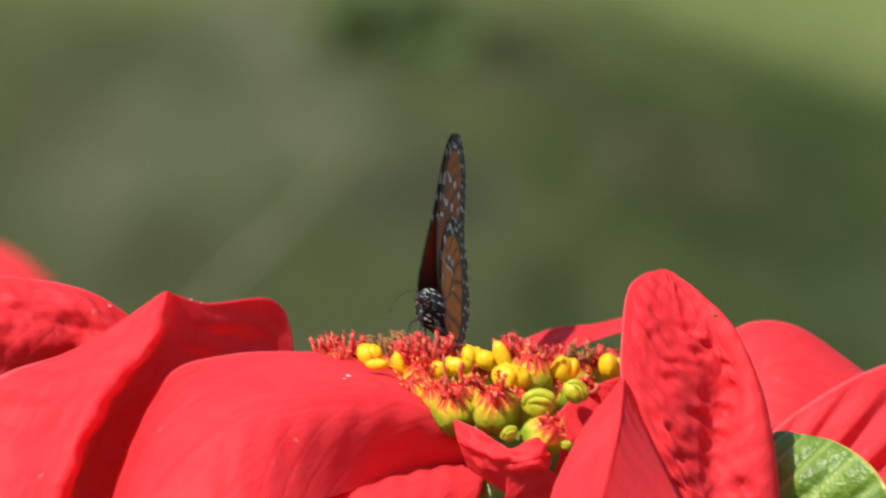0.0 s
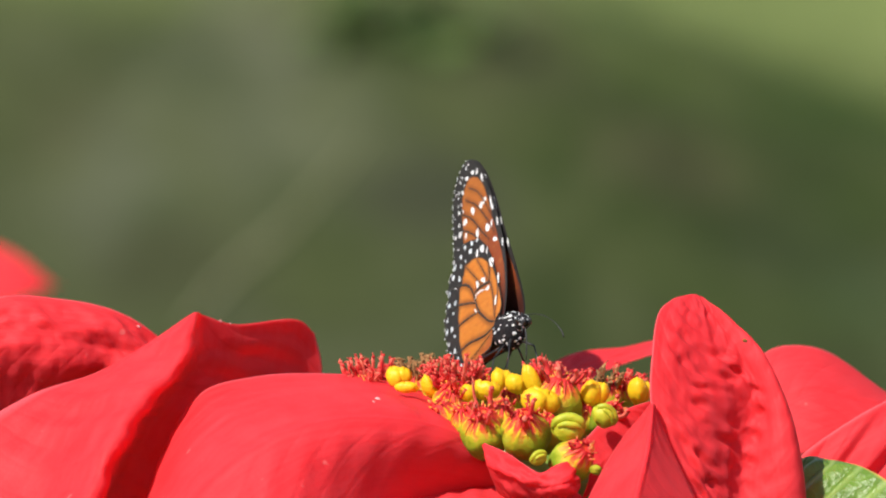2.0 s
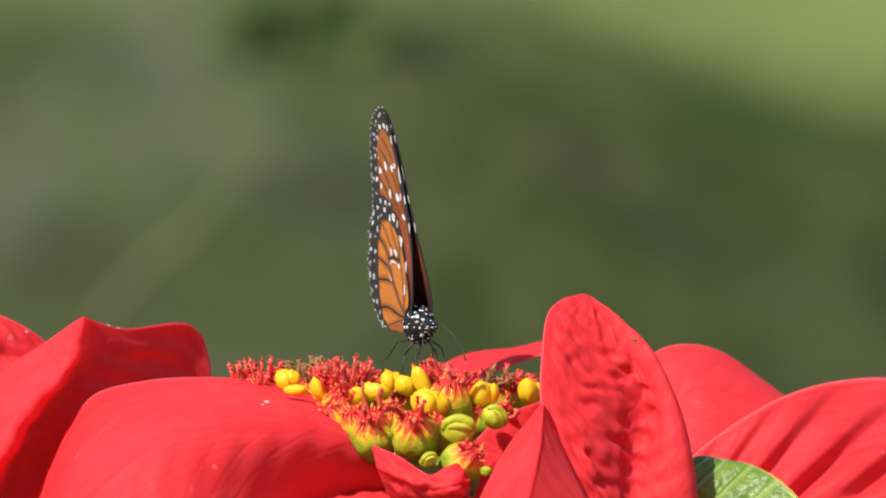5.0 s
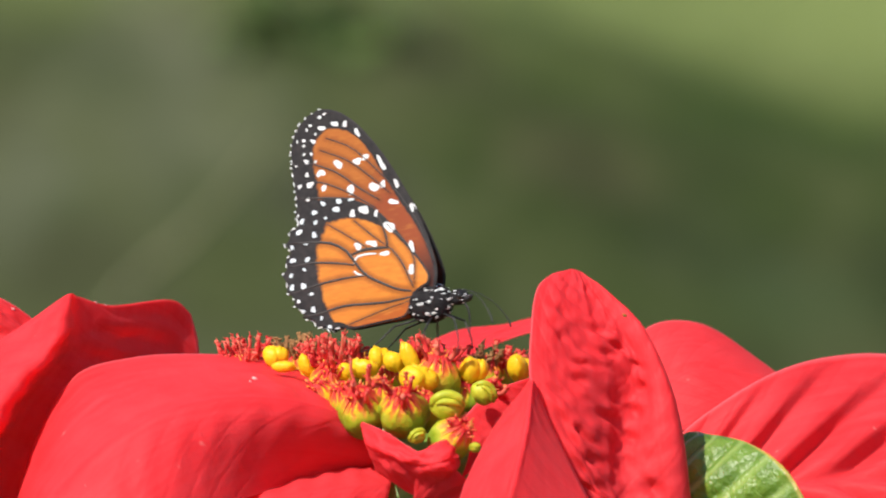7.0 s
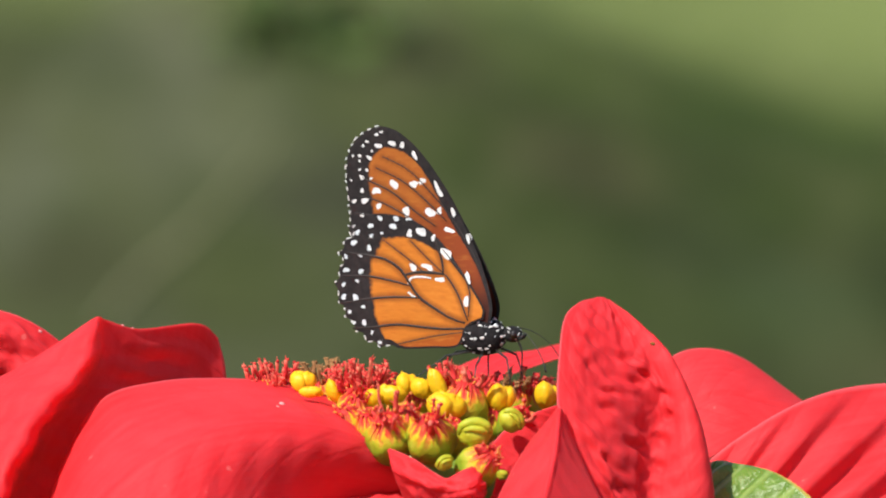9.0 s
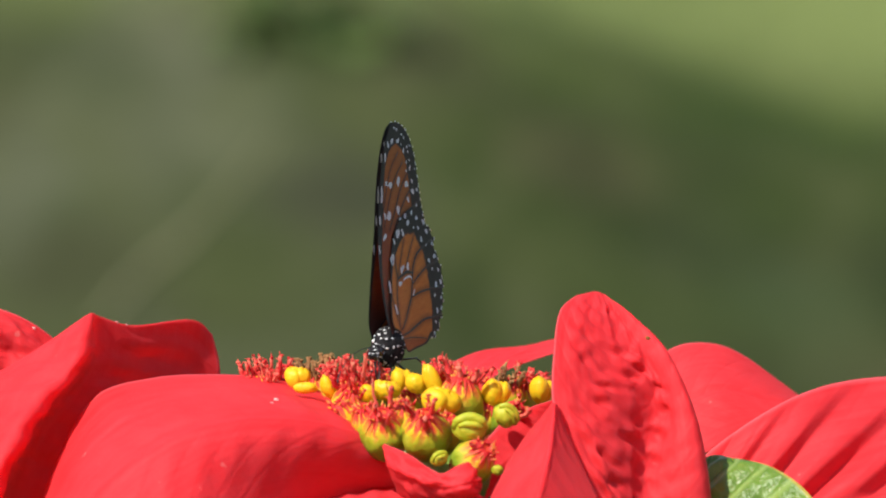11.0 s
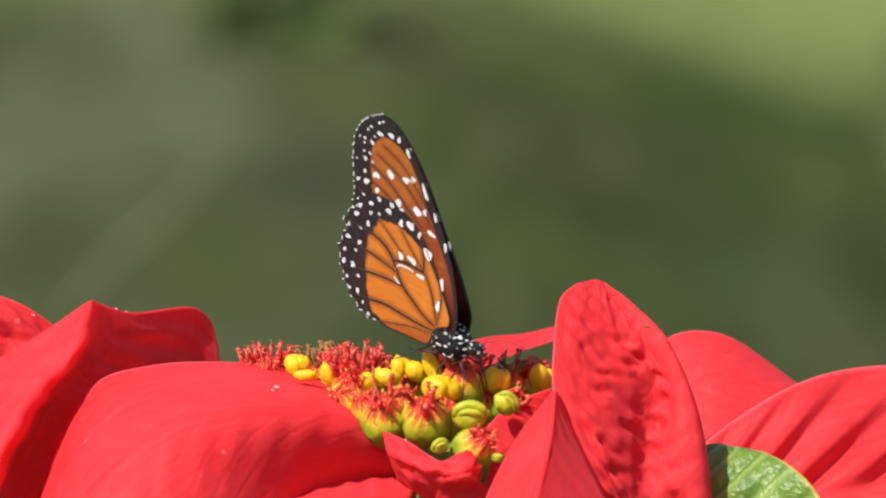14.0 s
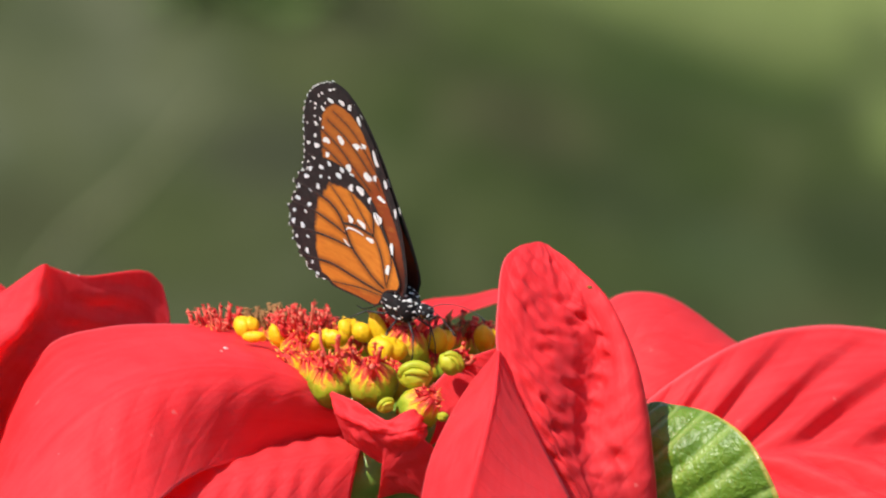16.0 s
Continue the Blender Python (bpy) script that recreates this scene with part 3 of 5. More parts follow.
# upright bract before the buds, its face half turned from the sun
upright = bract(
    [(30.0, -38, -53.9), (24.4, -39.5, -44.1), (19.9, -38.5, -34.4), (16.6, -36, -25.0), (16.8, -32, -15.1), (18.0, -25, -7.7), (20.9, -20, -4.9), (23.8, -17, -4.2)],
    [(32.8, -37.5, -54.3), (27.6, -39, -44.1), (24.2, -38, -34.4), (21.6, -35, -24.7), (20.8, -31, -15.6), (21.4, -25, -8.8), (23.0, -20, -5.3), (24.6, -17, -4.1)],
    [(34.0, -36.5, -54.6), (29.4, -37.5, -44.5), (28.2, -35.5, -34.4), (26.9, -32, -24.8), (25.8, -28, -16.1), (25.0, -24, -9.7), (25.2, -19, -5.7), (25.4, -17, -4.1)],
    [(37.6, -35, -56.6), (34.6, -33, -46.0), (34.8, -28.5, -35.0), (35.6, -26, -25.4), (31.6, -24.5, -15.9), (28.8, -21, -9.6), (27.2, -18, -6.0), (26.2, -17, -4.4)],
    [(43.6, -32, -57.6), (41.6, -33, -46.8), (40.6, -31, -35.8), (39.6, -27, -25.8), (35.2, -24, -15.8), (30.6, -21, -9.5), (28.2, -18, -6.1), (26.5, -17, -4.5)],
    [(48.3, -30, -58.4), (46.9, -30, -47.5), (45.7, -29, -36.7), (43.2, -26, -25.9), (38.1, -22.5, -15.6), (32.1, -20, -9.5), (29.0, -18, -6.2), (26.8, -17, -4.7)],
    label="upright red bract with puckered veins and a rolled rim", veins=13, quilt=0.40, slant=0.9, ruffle=0.12, rib=-0.9, pucker=1.0, pleat=0.4, roll=2.3, calm=2.2, notch=((-0.64, 0.12, 0.9, 9), (-0.42, 0.11, 1.4, 12), (-0.20, 0.09, 1.3, 15), (0.02, 0.09, 1.1, 13), (0.24, 0.10, 1.3, 11), (0.46, 0.11, 1.3, 8)), seed=14, ns=130, nt=84,
)
# folded bract beside it
bract(
    [(16.7, -30, -25.0), (11.4, -36, -31.7), (6.6, -43, -39.2), (3.4, -49, -47.0), (0.4, -58, -61.6)],
    [(16.9, -40, -25.1), (16.0, -50, -33.0), (14.3, -58, -40.3), (11.7, -66, -49.7), (7.8, -78, -63.0)],
    [(17.2, -37, -25.1), (21.1, -42, -34.5), (25.7, -47, -43.9), (30.2, -52, -52.3), (35.8, -60, -63.8)],
    label="red bract folded in two, one half shaded", fold=0.9, veins=6, quilt=0.2, slant=1.5, ruffle=0.15, seed=17,
)
bract(
    [(16.8, -20, -24.7), (12.1, -22, -26.3), (7.2, -24, -29.0), (4.4, -26, -31.9)],
    [(16.5, -20, -27.1), (12.6, -23, -30.8), (8.5, -26, -35.7), (5.0, -28, -38.9)],
    [(15.9, -20, -30.3), (11.5, -24, -35.7), (7.1, -28, -41.0), (3.4, -30, -44.2)],
    label="small dark red bract", veins=6, quilt=0.3, ruffle=0.2, seed=18, ns=30, nt=20,
)
# small curled bract in front of the buds
bract(
    [(-16.0, -30, -32.8), (-10.1, -38, -35.2), (-5.3, -43, -38.2), (-1.7, -43, -36.8), (1.2, -40, -36.5), (2.6, -36, -38.7)],
    [(-14.5, -34, -37.7), (-10.1, -40, -39.7), (-5.3, -43, -41.3), (-1.5, -46, -40.8), (1.7, -45, -40.1), (3.0, -38, -40.3)],
    [(-12.5, -30, -42.7), (-9.1, -34, -45.0), (-4.7, -36, -46.9), (-1.3, -40, -45.9), (1.7, -42, -43.5), (3.0, -38, -41.5)],
    label="small curled dark red bract", veins=7, quilt=0.3, ruffle=0.5, pucker=1.0, seed=21, ns=54, nt=40,
)
# second curl under it
bract(
    [(-5.3, -40, -44.0), (-0.4, -44, -41.3), (3.3, -42, -42.7), (7.1, -38, -47.3), (10.4, -34, -56.0)],
    [(-5.8, -36, -49.5), (-1.0, -40, -47.2), (3.0, -40, -47.8), (6.0, -38, -52.1), (8.2, -34, -58.2)],
    [(-6.4, -30, -54.0), (-2.1, -34, -52.8), (1.7, -36, -53.8), (4.4, -34, -57.1), (6.6, -30, -61.5)],
    label="small red bract tucked under the buds", veins=6, quilt=0.3, ruffle=0.3, seed=22, ns=30, nt=20,
)
# bract behind the buds
bract(
    [(-7.3, 54, -20.8), (0.7, 58, -17.2), (8.6, 60, -15.6), (17.2, 62, -14.1), (26.8, 64, -13.4)],
    [(-6.1, 47, -25.2), (1.4, 50, -20.4), (8.5, 52, -17.8), (17.2, 56, -15.4), (26.7, 58, -14.2)],
    [(-5.0, 40, -29.7), (2.2, 42, -23.6), (8.4, 45, -20.0), (17.3, 50, -16.6), (26.6, 52, -15.2)],
    label="red bract lying behind the buds", veins=8, quilt=0.2, ruffle=0.25, seed=25,
)
bract(
    [(-43.0, 34, -24.4), (-31.9, 36, -22.6), (-20.7, 38, -22.2), (-10.5, 36, -22.0)],
    [(-42.9, 28, -27.7), (-31.8, 30, -26.1), (-20.6, 30, -25.5), (-10.5, 30, -24.9)],
    [(-42.7, 20, -32.0), (-31.6, 22, -29.8), (-20.5, 22, -29.3), (-10.5, 22, -28.7)],
    label="red bract behind the buds, mostly hidden", veins=8, quilt=0.2, ruffle=0.25, seed=26,
)
# bract at the back, standing out to the side
bract(
    [(28.9, 46, -36.0), (34.1, 52, -22.5), (41.5, 56, -15.5), (48.9, 58, -14.6), (56.4, 60, -17.2), (68.3, 60, -25.8)],
    [(34.5, 44, -39.3), (40.2, 45.6, -30.3), (45.8, 47.2, -25.3), (51.5, 48, -23.6), (58.3, 49.6, -24.8), (69.2, 52, -28.2)],
    [(40.0, 38, -43.7), (45.6, 39, -38.1), (51.3, 41, -34.2), (57.0, 43, -32.0), (62.7, 46, -30.6), (69.6, 50, -29.8)],
    label="red bract spread out with smooth edge", veins=8, quilt=0.12, ruffle=0.4, seed=28,
)
# broad bract running out of sight, its upper half in view
bract(
    [(37.2, 14, -48.7), (46.1, 15, -37.0), (55.1, 17, -29.9), (65.2, 22, -24.4), (75.6, 29, -21.5), (88.1, 35, -20.7), (101.8, 38, -23.5), (114.1, 38, -33.6)],
    [(40.4, 8, -60.7), (48.7, 8, -53.5), (58.1, 8, -48.5), (69.2, 9, -45.8), (81.4, 10, -45.2), (93.6, 11, -45.8), (105.9, 12, -46.4), (114.8, 14, -47.6)],
    [(43.5, -4, -72.3), (53.3, -4, -66.8), (63.2, -4, -64.6), (74.2, -5, -63.0), (86.2, -6, -62.4), (97.1, -6, -61.8), (107.1, -4, -60.3), (116.2, 0, -57.1)],
    label="broad red bract with deep folds between its veins", veins=5.4, quilt=4.4, slant=1.5, ruffle=0.5, pleat=0.6, calm=1.5, start=2.0, seed=31, ns=200, nt=120,
)
# green leaf, one half in view
bract(
    [(35.6, -8, -67.9), (35.0, -8, -55.8), (37.8, -8, -44.8), (43.2, -11, -38.1), (46.9, -14, -35.6)],
    [(46.8, -20, -67.3), (45.2, -22, -55.4), (45.0, -22, -45.4), (46.1, -18, -38.5), (47.7, -14, -35.5)],
    [(74.6, -32, -62.5), (70.7, -34, -51.2), (65.7, -32, -42.3), (58.6, -24, -37.3), (49.7, -14, -35.5)],
    label="green leaf with a yellowish rim and quilted veins", material=GREEN_LEAF, name="leaf", veins=6, quilt=1.2, slant=1.0, ruffle=0.2, rib=1.6, crisp=0.6, seed=34, ns=80, nt=70,
)
bract(
    [(60.7, 20, -38.8), (67.9, 18, -43.8), (71.2, 18, -46.8), (73.4, 18, -52.1)],
    [(61.8, 20, -44.4), (67.3, 18, -47.1), (70.1, 18, -49.9), (71.8, 18, -54.3)],
    [(63.0, 20, -51.1), (66.2, 18, -51.6), (68.4, 18, -54.3), (70.7, 18, -57.7)],
    label="small red bract peeping out behind the leaf", veins=6, quilt=0.2, ruffle=0.2, seed=36, ns=30, nt=20,
)


fleck(arched, (-36.0, 0, -25.0), 0.55, FLECK)
fleck(arched, (-37.0, 0, -25.6), 0.35, FLECK)
fleck(arched, (-66.9, 0, -44.8), 0.5, FLECK)
# on these two rims the raised flecks stand in for white glints
fleck(folded, (-68.1, 0, -10.3), 0.38, FLECK)
fleck(folded, (-66.2, 0, -10.2), 0.3, FLECK)
fleck(spread, (-87.6, 0, -10.1), 0.36, FLECK)
fleck(spread, (-84.7, 0, -11.8), 0.42, FLECK)
fleck(upright, (34.9, 0, -12.7), 0.5, SCAB, "brown_scab", "small brown scab on the rim")


def build_stems():
    g = Geo()
    g.tube(curve([(-8, 0, -30), (-7, -2, -48), (-4, 2, -80), (-6, 40, -300), (0, 180, -760), (0, 262, -1182)], 30), [15, 8, 6, 7, 9, 12], 12)
    part("stem", g, STALK, plant, "thick green stalk")
    g = Geo()
    g.ball((-10, 6, -43), (28, 24, 13), nu=28, nv=12)
    part("receptacle", g, STALK, plant, "green cushion that carries the buds")
    g = Geo()
    g.tube([(1.7, -20, -43.4), (-10.2, -22, -49.9), (-13.5, -16, -56.6)], [4.5, 5.5, 5], 10)
    part("leaf_stalk", g, STALK, plant, "pale green leaf stalk")


build_stems()


# ---------------------------------------------------------------- another flower behind
second = new("poinsettia")
second.matrix_basis = HEAD @ pose(-0.209, 1.0, -0.020)
tagged(second, "red poinsettia flower out of focus behind the first", "flower")
for turn, lift, size in ((0, 22, 1.0), (62, 30, 0.9), (125, 26, 1.0), (185, 18, 0.95), (248, 24, 1.0), (305, 12, 0.9), (30, 58, 0.6), (150, 55, 0.6)):
    ob = bract(
        [(2, -3, 0), (16, -14, 2), (36, -19, 2), (54, -10, -4), (64, 0, -12)],
        [(2, 0, -1), (16, 0, -1), (36, 0, 0), (54, 0, -5), (66, 0, -13)],
        [(2, 3, 0), (16, 14, 2), (36, 19, 2), (54, 10, -4), (64, 0, -12)],
        parent=second, veins=8, quilt=0.4, ns=24, nt=16, seed=turn,
    )
    ob.matrix_basis = pose(0, 0, 0, 48) @ pose(0, 0, 0, 0, 0, turn) @ pose(0, 0, 0, 0, -lift, 0) @ Matrix.Scale(size, 4)
stalk = Geo()
stalk.tube(curve([(0, 0, 2), (4, 20, -200), (0, 130, -580), (0, 200, -985)], 20), [4, 5, 7, 9], 8)
part("stem", stalk, STALK, second, "green stalk")


# ---------------------------------------------------------------- buds and small flowers of the head
def stamens(n, length, spread, radius, rnd):
    """A tuft of hairy threads with knobbed ends, standing on the mouth of a cup at the origin."""
    g = Geo()
    for i in range(n):
        w, q = rnd.uniform(0, 6.28), radius * math.sqrt(rnd.uniform(0, 1))
        k = spread * rnd.uniform(0.2, 1.3) * (0.3 + q / radius)
        h = length * rnd.uniform(0.45, 1.15)
        a = np.array([q * math.cos(w), q * math.sin(w), -0.8])
        d = np.array([k * math.cos(w), k * math.sin(w), h])
        side = np.array([rnd.uniform(-0.5, 0.5), rnd.uniform(-0.5, 0.5), 0])
        pts = curve([a, a + d * 0.5 + side, a + d], 6)
        e = rnd.uniform(0.6, 1.2) * (0.78 if n > 6 else 1.0)
        g.tube(pts, [0.60 * e, 0.48 * e, 0.42 * e, 0.50 * e], 6)
        for j in range(6):
            f = np.array([rnd.uniform(-1, 1), rnd.uniform(-1, 1), rnd.uniform(0.0, 1.0)])
            m = pts[1 + j % 5]
            g.tube([m, m + f * 0.5, m + f * rnd.uniform(0.8, 1.3)], [0.15, 0.11, 0.05], 4)
        for e2 in (-1, 1):
            if rnd.random() < 0.8:
                g.ball(pts[-1] + np.array([0.36 * e2 * e, 0.1 * e2, 0.10]), (0.50 * e, 0.36 * e, 0.36 * e), Euler((rnd.uniform(-1, 1), rnd.uniform(-1, 1), w)).to_matrix(), 7, 5)
    return g


def petal_teeth(n, radius, h, rnd):
    """Torn lobes, red at the mouth and yellow at their ends, that lie on the shoulders of a cup."""
    g = Geo()
    for i in range(n):
        w = 2 * math.pi * (i + rnd.uniform(-0.45, 0.45)) / n
        far = rnd.uniform(0.25, 1.05)
        sway = rnd.uniform(-0.16, 0.16)
        up = rnd.uniform(-0.3, 0.2)
        pts = []
        for u, v in ((1.0, 0.0), (1.0 - 0.10 * far, 0.3), (1.0 - 0.22 * far, 0.7), (1.0 - 0.36 * far, 1.0)):
            q = cup_radius(u, radius) - 0.06 + up * (1 - v) * v
            pts.append((math.cos(w + sway * v) * q, math.sin(w + sway * v) * q, h * (u - 1) + 0.25 * (1 - v)))
        a = rnd.uniform(0.75, 1.25)
        g.tube(pts, [0.30 * a, 0.24 * a, 0.16 * a, 0.04], 5)
    for i in range(14):
        w, q = rnd.uniform(0, 6.28), radius * 0.55 * rnd.uniform(0.05, 1)
        foot = np.array([q * math.cos(w), q * math.sin(w), -0.1 - 1.2 * (q / radius) ** 2])
        tip = foot + np.array([0.7 * math.cos(w), 0.7 * math.sin(w), rnd.uniform(0.5, 1.3)])
        g.tube([foot, (foot + tip) / 2, tip], [0.30, 0.24, 0.08], 5)
    return g


def cup_radius(u, r):
    return r * (max(0.0, math.sin(math.pi * (0.015 + 0.945 * u))) ** 0.62) * (1 - 0.10 * u)


def cup_geo(r, h, rnd):
    """A plump lobed cup, almost closed at the top; its mouth lies at the origin."""
    g = Geo()
    ph = rnd.uniform(0, 6)
    rows, uv = [], []
    n, k = 18, 24
    for i in range(n):
        u = i / (n - 1)
        q = cup_radius(u, r)
        row = []
        for j in range(k):
            w = 2 * math.pi * j / k
            q2 = q * (1 + 0.05 * math.sin(5 * w + ph) + 0.025 * math.sin(9 * w + 2 * ph) + 0.07 * noise.noise((2.2 * math.cos(w) + ph, 2.2 * math.sin(w), 4 * u)))
            row.append((q2 * math.cos(w), q2 * math.sin(w), h * (u - 1)))
        rows.append(row)
        uv.append([(j / k, u) for j in range(k)])
    rows = np.array(rows)
    o = g.grid(rows, np.array(uv), wrap=True)
    g.fan([o + j for j in range(k)], rows[0].mean(0), flip=True)
    g.fan([o + (n - 1) * k + j for j in range(k)], (0, 0, 0.1), (0, 1))
    return g


def lips(w, h, rnd):
    """A nectar gland: two fleshy lobes side by side, plump below and drawn up to a blunt tip."""
    g = Geo()
    k1, k2, f = rnd.uniform(0, 6), rnd.uniform(0, 6), rnd.uniform(0.27, 0.38)
    d = 0.75 * min(w, h)
    for e, big in ((-1, 1.0), (1, rnd.uniform(0.72, 0.92))):
        lump = lambda th, z: (1 + 0.09 * math.sin(2 * th + k1 * e) + 0.05 * math.sin(5 * th + k2) + 0.09 * z * math.sin(th + k2)) * (1 - 0.16 * max(0.0, z) ** 2)
        g.ball((e * f * w, 0.12 * e * d, -0.10 * h * (1 - big)), (0.80 * w * big, 1.1 * d * big, 1.12 * h * big), Euler((0, 0.22 * e, 0.3 * e)).to_matrix(), 18, 13, lump)
    return g


def cyathium(x, y, z, r, h, tuft, length=4.0, lean=0.0, turn=0.0, dry=False, seed=1):
    """One small flower; (x, y, z) is its mouth. lean, turn: degrees it leans to the side and towards the viewer."""
    rnd = random.Random(seed)
    at = pose(x * MM, y * MM, z * MM, turn, lean) @ pose(0, 0, 0, 0, 0, rnd.uniform(0, 360))
    ob = part("cyathium", cup_geo(r, h, rnd), CUP, plant, at=at)
    if tuft:
        part("stamen_tuft", stamens(2 * tuft if tuft > 5 else tuft, length, 1.5, r * 0.6, rnd), DRY if dry else STAMEN, ob, "withered brown stamens" if dry else "red stamens")
    part("torn_rim", petal_teeth(22, r, h, rnd), TOOTH, ob, "torn red and yellow lobes")
    return ob


def gland(x, y, z, w, h, lean=0.0, turn=0.0, spin=0.0, seed=1):
    part("nectar_gland", lips(w, h, random.Random(seed)), YELLOW, plant, at=pose(x * MM, y * MM, z * MM, turn, lean) @ pose(0, 0, 0, 0, 0, spin))


def bud(x, y, z, size, lean=0.0, spin=0.0):
    """A closed bud: a plump green body under a rolled lip that leaves a curved slit."""
    g = Geo()
    g.ball((0, 0, -0.10 * size), (size, size * 0.85, size * 0.72), Euler((0.15, 0, 0)).to_matrix(), 22, 14, lambda th, h: 1 + 0.04 * math.sin(3 * th + 5 * h))
    arc = [(-0.92, -0.30, -0.12), (-0.70, -0.52, 0.34), (0.0, -0.52, 0.62), (0.66, -0.50, 0.46), (0.94, -0.30, 0.08)]
    g.tube(curve([(a * size, b * size, c * size) for a, b, c in arc], 14), [0.16 * size, 0.27 * size, 0.30 * size, 0.27 * size, 0.14 * size], 10)
    arc = [(-0.66, -0.72, 0.02), (-0.2, -0.86, 0.20), (0.4, -0.82, 0.18), (0.78, -0.62, 0.02)]
    g.tube(curve([(a * size, b * size, c * size) for a, b, c in arc], 12), [0.10 * size, 0.20 * size, 0.20 * size, 0.10 * size], 9)
    part("closed_bud", g, BUD, plant, at=pose(x * MM, y * MM, z * MM, 0, lean, spin))


# mouth, radius, depth, stamens, their length; degrees of lean to the side and towards the viewer
cyathium(*(-7.7, -35, -27.4), 5.1, 11.4, 4, 4.6, -4, 44, seed=2)
cyathium(*(-16.0, -30, -27.2), 4.8, 11, 5, 4.8, -8, 36, seed=4)
cyathium(*(4.1, -40, -33.7), 4.5, 9.2, 2, 1, 46, 34, seed=3)
cyathium(*(-0.6, -23, -20.4), 5.0, 11.5, 5, 3.0, 6, 24, seed=5)
cyathium(*(-3.6, -14, -19.6), 4.2, 9, 9, 3.2, -4, 14, seed=37)
cyathium(*(-21.7, -16, -22.5), 5.3, 9.6, 9, 5.0, -10, 40, seed=6)
cyathium(*(-19.4, -6, -20.9), 4.2, 8, 9, 4, -2, 20, seed=7)
cyathium(*(-24.7, -4, -21.0), 4, 8, 8, 3.8, -6, 18, seed=11)
cyathium(*(-17.3, 4, -21.1), 4, 7.5, 6, 3, 0, 8, seed=17)
cyathium(*(-15.6, 2, -21.0), 3.4, 7.5, 2, 4, 2, 10, seed=18)
cyathium(*(-40.6, 4, -21.2), 3.8, 7.5, 9, 4.4, -16, 8, seed=13)
cyathium(*(-38.4, 0, -21.4), 4, 7.5, 7, 2.6, -10, 10, seed=14)
cyathium(*(-36.2, 2, -21.3), 3.2, 7.5, 3, 5.2, 8, 8, seed=15)
cyathium(*(-33.8, 6, -21.3), 3.2, 7.5, 4, 4.9, 8, 8, seed=12)
cyathium(*(-29.2, 2, -20.8), 3.6, 7.5, 14, 4.2, -8, 8, dry=True, seed=16)
cyathium(*(-26.6, 3, -20.8), 3.4, 7.5, 13, 4.4, 4, 8, dry=True, seed=9)
cyathium(*(10.2, -23, -25.8), 3.2, 8, 3, 2.8, 40, 30, seed=8)
cyathium(*(8.8, -6, -21.5), 3.4, 7.5, 7, 3.4, 8, 14, dry=True, seed=10)
cyathium(*(11.6, -2, -21.8), 3.4, 7.5, 6, 3.6, 12, 12, seed=20)
cyathium(*(14.6, 4, -22.2), 3.6, 7.5, 5, 2.6, 12, 8, seed=21)
cyathium(*(2.1, -4, -21.5), 3.6, 7.5, 6, 3.2, 4, 12, seed=22)
cyathium(*(-19.7, -24, -26.3), 3.8, 8.6, 0, 3, -20, 30, seed=23)
cyathium(*(-24.4, -20, -25.7), 3.6, 8.6, 0, 3, -24, 30, seed=26)
cyathium(*(-3.2, -28, -27.9), 3.8, 8.6, 0, 3, 8, 30, seed=24)
cyathium(*(-11.9, -26, -25.6), 3.8, 8, 0, 2, 0, 30, seed=34)
cyathium(*(-10.9, -8, -23.4), 3.6, 7.5, 3, 2, 0, 20, seed=29)
cyathium(*(4.4, -20, -25.7), 3.6, 8, 0, 2, 14, 26, seed=33)
cyathium(*(-5.6, -2, -22.1), 3.6, 7.5, 6, 3.4, 2, 14, seed=19)
# half width and half height of each gland
gland(*(-32.3, -4, -20.6), 2.4, 2.0, -8, 0, -20, 1)
gland(*(-30.3, -14, -22.7), 2.6, 1.0, 8, 10, 10, 2)
gland(*(-26.1, -12, -22.3), 2.0, 2.2, -10, 0, 30, 3)
gland(*(-12.2, -12, -20.7), 2.0, 2.0, -6, 0, 0, 4)
gland(*(-9.0, -14, -21.7), 2.2, 1.8, 6, 0, 20, 5)
gland(*(-14.8, -17, -22.9), 2.9, 1.9, 0, 20, 0, 6)
gland(*(-6.3, -16, -20.9), 1.9, 3.1, -14, 0, 60, 7)
gland(*(-4.6, -26, -24.7), 4.0, 2.4, 8, 10, -10, 8)
gland(*(5.9, -20, -23.3), 2.7, 2.5, 8, 10, 6, 9)
gland(*(14.9, -6, -22.9), 2.4, 2.4, 8, 0, 30, 11)
gland(*(-18.2, -18, -23.5), 2.0, 1.7, 0, 10, 20, 12)
bud(*(0.8, -36, -29.8), 3.3, 6, 0)
bud(*(7.6, -29, -27.6), 2.5, 52, 24)
bud(*(-5.0, -40, -35.6), 1.75, -14, 20)
bud(*(6.1, -40, -37.8), 1.1, 10, 0)


# ---------------------------------------------------------------- butterfly
# Its own frame: x to the head, y to its left, z to its back; origin in the thorax. Lengths in mm.
butterfly = new("butterfly")
tagged(butterfly, "orange butterfly with black, white-spotted wing margins on the buds", "butterfly")
FORE_ROOT, HIND_ROOT = (3.9, 4.4), (1.0, 4.3)

